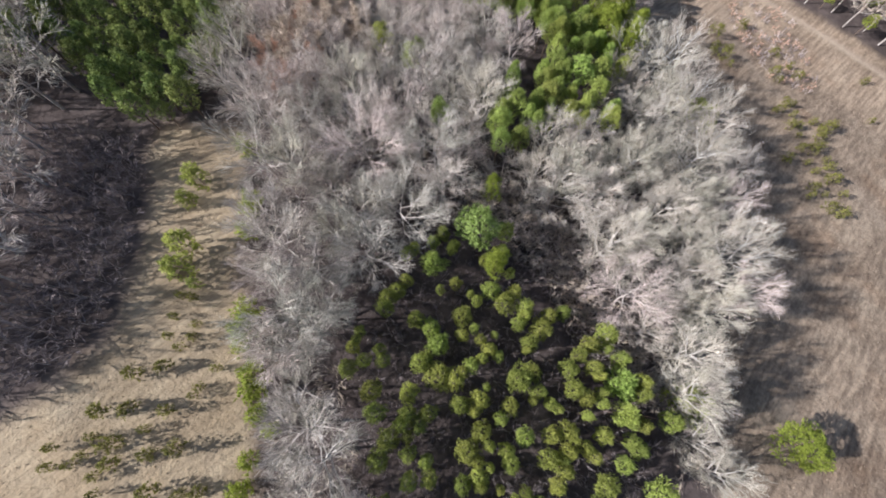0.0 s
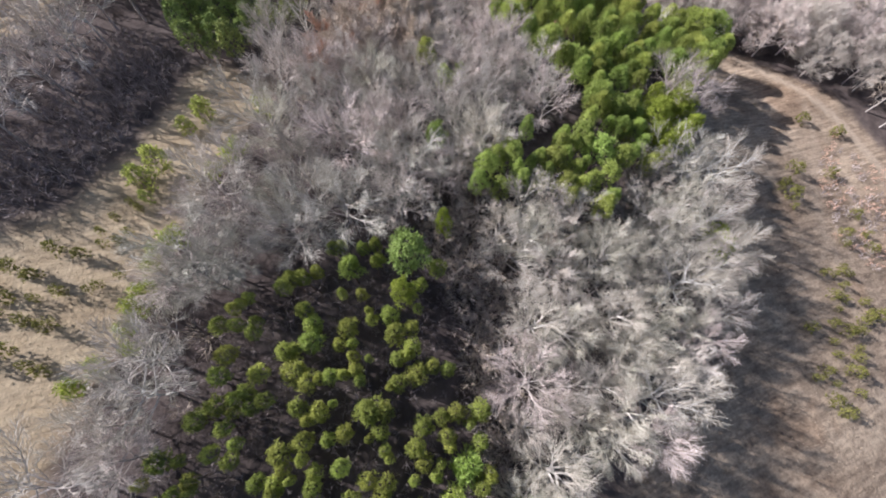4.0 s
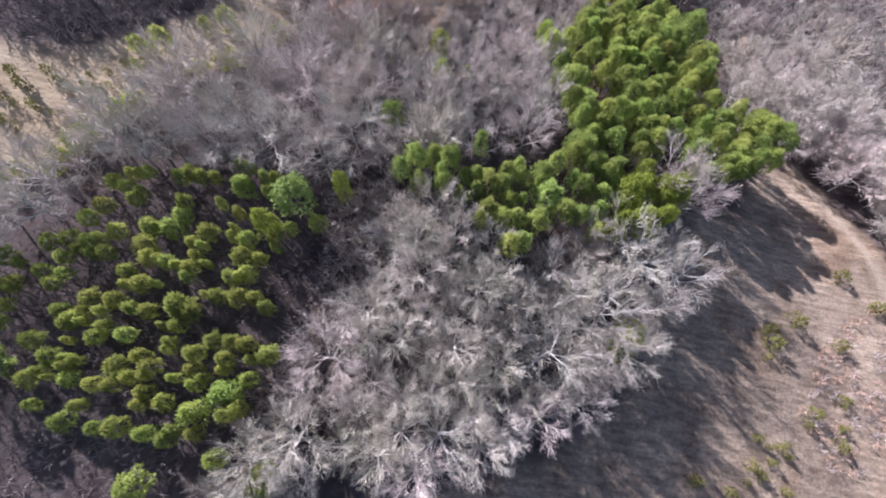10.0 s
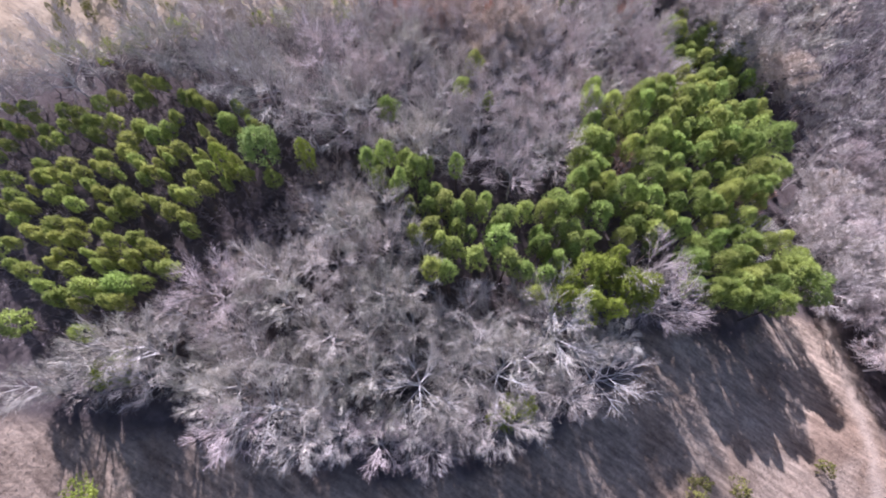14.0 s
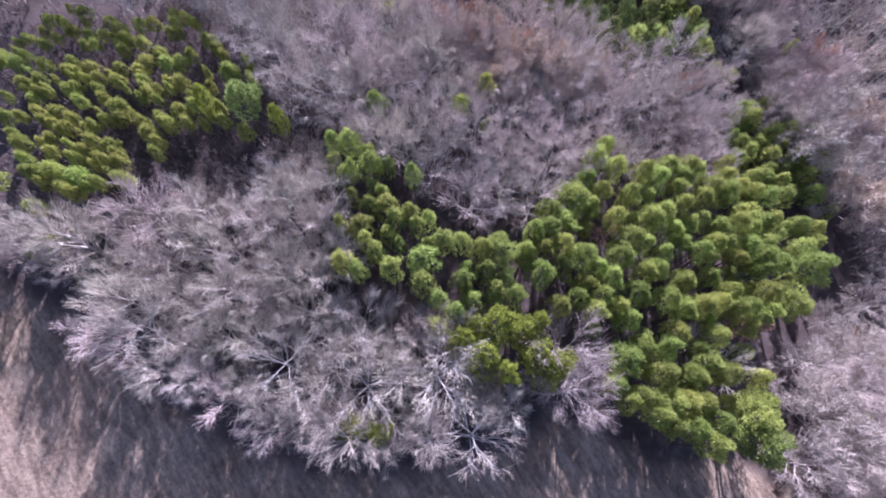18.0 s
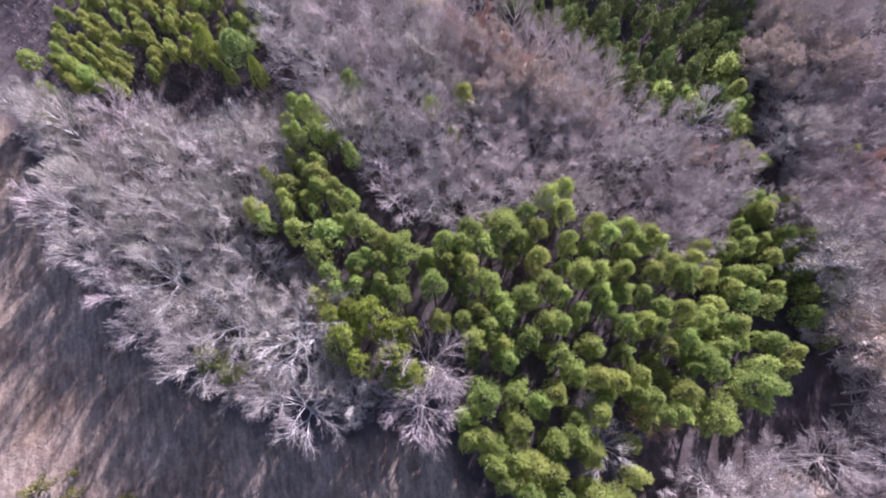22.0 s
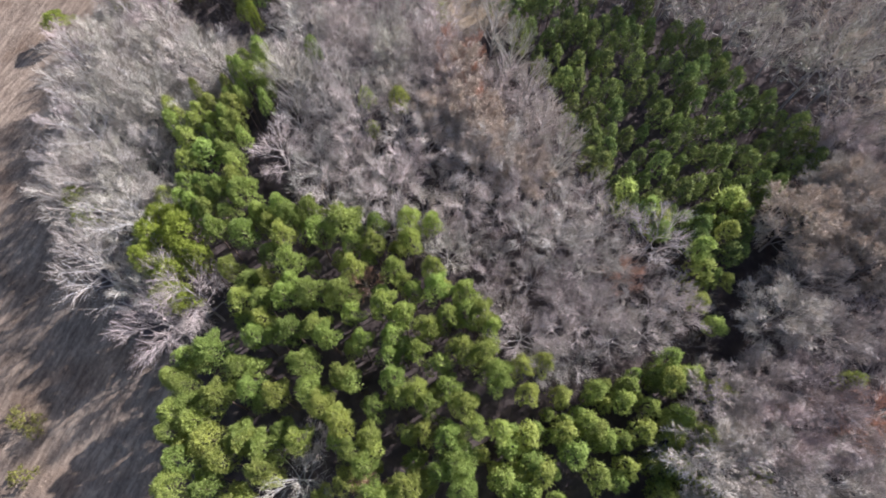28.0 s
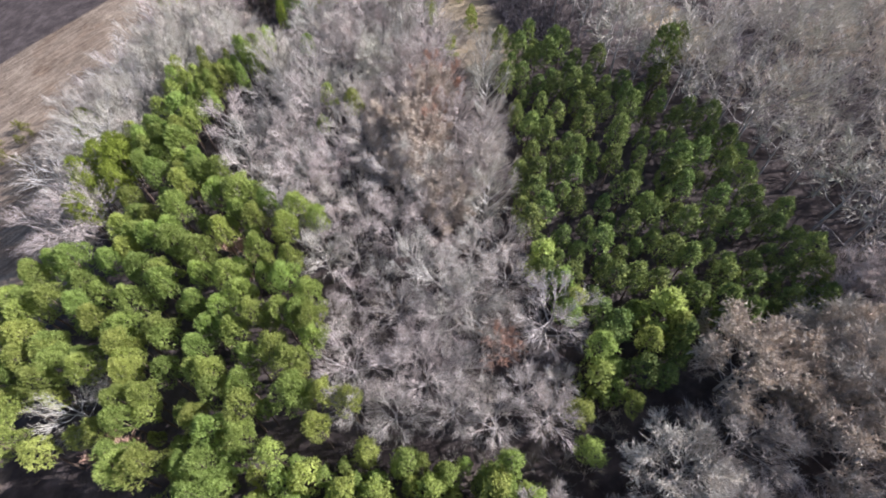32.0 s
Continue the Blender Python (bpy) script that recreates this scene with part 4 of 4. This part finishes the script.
for x, y, s in [(-5.6, -10.3, 0.8), (38.5, 13.5, 0.85), (41, 15.5, 0.7), (-5.8, -11.5, 0.8), (84, 86.5, 0.8)]:
    YELLOW_BUSH.put(x, y, s, tall=0.6 if y < 0 else 0.8)
for x, y, s in [(-43.4, 95.6, 1.5), (-47.9, 96.5, 1.3), (-40, 98, 1.2)]:
    DARK_PINE.put(x, y, s)
for x, y in [(38.2, 102.3), (35.4, 107.2), (32.6, 112.2), (29.7, 117.3), (27.1, 121.6), (28.3, 125.6), (34.8, 120.2), (38.3, 115.4), (41.8, 110.7), (45.2, 106.0), (49.2, 101.8), (36.6, 124.2), (42.3, 118.0), (46.3, 113.5), (40.4, 106.6), (45.4, 98.8)]:
    ROW_PINE.put(x, y, rng.uniform(0.85, 1.25))
for x, y in [(7.6, 120.1), (9.2, 124.7), (15.6, 120.2), (18.4, 123.9)]:
    BAND_PINE.put(x, y, rng.uniform(0.8, 1.0), tall=0.6, label="green pine at the end of a shaded gap")
for x, y in [(43.2, 103.7), (34.7, 112.1), (30.0, 118.4), (37.9, 119.6), (42.2, 125.7), (46.8, 127.1), (46.4, 120.5), (44.1, 114.3), (40.9, 108.2), (49.0, 100.1), (53.6, 108.9), (57.3, 104.5), (52.7, 96.8)]:
    ROW_PINE.put(x, y, rng.uniform(0.8, 1.15))
for x, y in [(29.3, 116.1), (34.7, 120.9), (33.3, 129.4), (37.6, 135.0), (41.7, 120.2), (45.0, 127.5), (50.4, 118.4), (55.5, 122.9), (55.8, 112.6), (46.9, 110.2), (51.9, 128.1)]:
    ROW_PINE.put(x, y, rng.uniform(0.8, 1.2))
YELLOW_BUSH.put(1.7, -25, 1.15, tall=0.32, label="broad round yellow-green evergreen alone in pasture")
for x, y, s in [(110, 3, 0.6), (112, -6, 0.6), (111, 14, 0.5), (118, 6, 0.7), (109, -14, 0.5)]:
    YELLOW_BUSH.put(x, y, s, tall=0.65, label="yellow-green evergreen beside the farm track")

# far and uncountable growth
FAR = [[(w, BARK_GREY), (c, t)] for t, seed in ((TWIG_GREY, 200), (TWIG_MAUVE, 202), (TWIG_MAUVE, 204), (TWIG_PALE, 206), (TWIG_MAUVE, 208), (TWIG_TAN, 209), (TWIG_BROWN, 210))
       for w, c in [bare_tree(seed, 15, 5.4, 8, 9, 4, width=0.05, thick=1.2, fork=0.42, stout=0.9)]]
mass("far_woodland", scatter(NORTH_WOOD, 4.4, 5, lambda x, y: clear(x, y) and not inside((x, y), NORTH_EDGE), 0.3) , FAR, 0.75, 1.3, "leafless brownish-grey hardwood forest on the far slope", "woodland", 31)
mass("eastern_woodland", scatter(FAR_EAST_WOOD, 4.9, 4, lambda x, y: not inside((x, y), EAST_EDGE), 0.3), FAR, 0.7, 1.25, "leafless grey hardwood forest across the farm track", "woodland", 32)
mass("western_woodland", scatter(WEST_WOOD, 4.3, 3, lambda x, y: edge_distance((x, y), WEST_FIELD) < -11 and not inside((x, y), CLEARING), 0.8), [FAR[0], FAR[3], FAR[0], FAR[1]], 0.75, 1.1, "leafless grey hardwood forest above the mown field", "woodland", 33)
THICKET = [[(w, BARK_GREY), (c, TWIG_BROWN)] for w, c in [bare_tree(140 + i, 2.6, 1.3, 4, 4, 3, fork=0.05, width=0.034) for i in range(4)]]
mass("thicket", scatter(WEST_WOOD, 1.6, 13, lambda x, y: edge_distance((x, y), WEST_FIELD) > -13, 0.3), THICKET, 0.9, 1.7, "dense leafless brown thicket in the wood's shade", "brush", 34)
PALE_THICKET = [[(w, BARK_GREY), (c, TWIG_TAN if i == 0 else TWIG_MAUVE)] for i, (w, c) in enumerate([bare_tree(150 + i, 2.8, 1.3, 5, 4, 4, fork=0.05, width=0.026) for i in range(4)])]
mass("brush", scatter(BRUSH, 1.1, 11, None, 0.0), PALE_THICKET, 0.9, 1.9, "low leafless brown brush beside the planted pines", "brush", 35)
# dark twigs added across the planted block's floor to deepen its shade
mass("undergrowth", scatter(PLANTATION, 1.5, 17, None, 0.0), THICKET, 0.4, 1.0, "low dark leafless twigs added to shade the floor between planted pines", "brush", 38)
# understory; extra plants added in EAST_WOOD block low sun and deepen its shadow
mass("young_growth", [p for w, step in ((MAIN_WOOD, 3.4), (EAST_WOOD, 2.3), (GAP, 2.8)) for p in scatter(w, step, 18, None, 0.0)], PALE_THICKET, 0.7, 1.7, "leafless saplings and brush under the hardwoods", "brush", 39)
RED_THICKET = [[(w, BARK_GREY), (c, TWIG_RUST if i == 0 else TWIG_BROWN if i == 1 else TWIG_MAUVE)] for i, (w, c) in enumerate([bare_tree(160 + i, 2.6, 1.4, 5, 4, 4, fork=0.05, width=0.034) for i in range(3)])]
mass("scrub", [p for w in SCRUB for p in scatter(w, 1.5, 22, lambda x, y: noise.noise((x * 0.2, y * 0.2, 4)) > -0.15, 0.2)], RED_THICKET, 0.25, 0.6, "patch of low reddish-brown winter scrub", "brush", 40)


def tuft(seed):
    r = random.Random(seed)
    s = Shape()
    for _ in range(7):
        d = (Vector((0, 0, 1)) + rand_dir(r) * 0.7).normalized()
        s.sliver(Vector((r.uniform(-0.15, 0.15), r.uniform(-0.15, 0.15), -0.05)), d * r.uniform(0.25, 0.55), 0.035, d.cross(rand_dir(r)).normalized())
    return s


mass("dry_grass", scatter(PASTURE, 0.75, 14, None, 0.3), [[(tuft(300 + i), STRAW_TUFT)] for i in range(5)], 0.3, 0.9, "tufts of dry brown winter grass", "grass", 36)
mass("straw_stubble", scatter(WEST_FIELD, 0.9, 15, lambda x, y: x > -80, 0.2), [[(tuft(310 + i), STRAW_TUFT)] for i in range(5)], 0.3, 0.7, "short straw stubble in a mown field", "grass", 37)
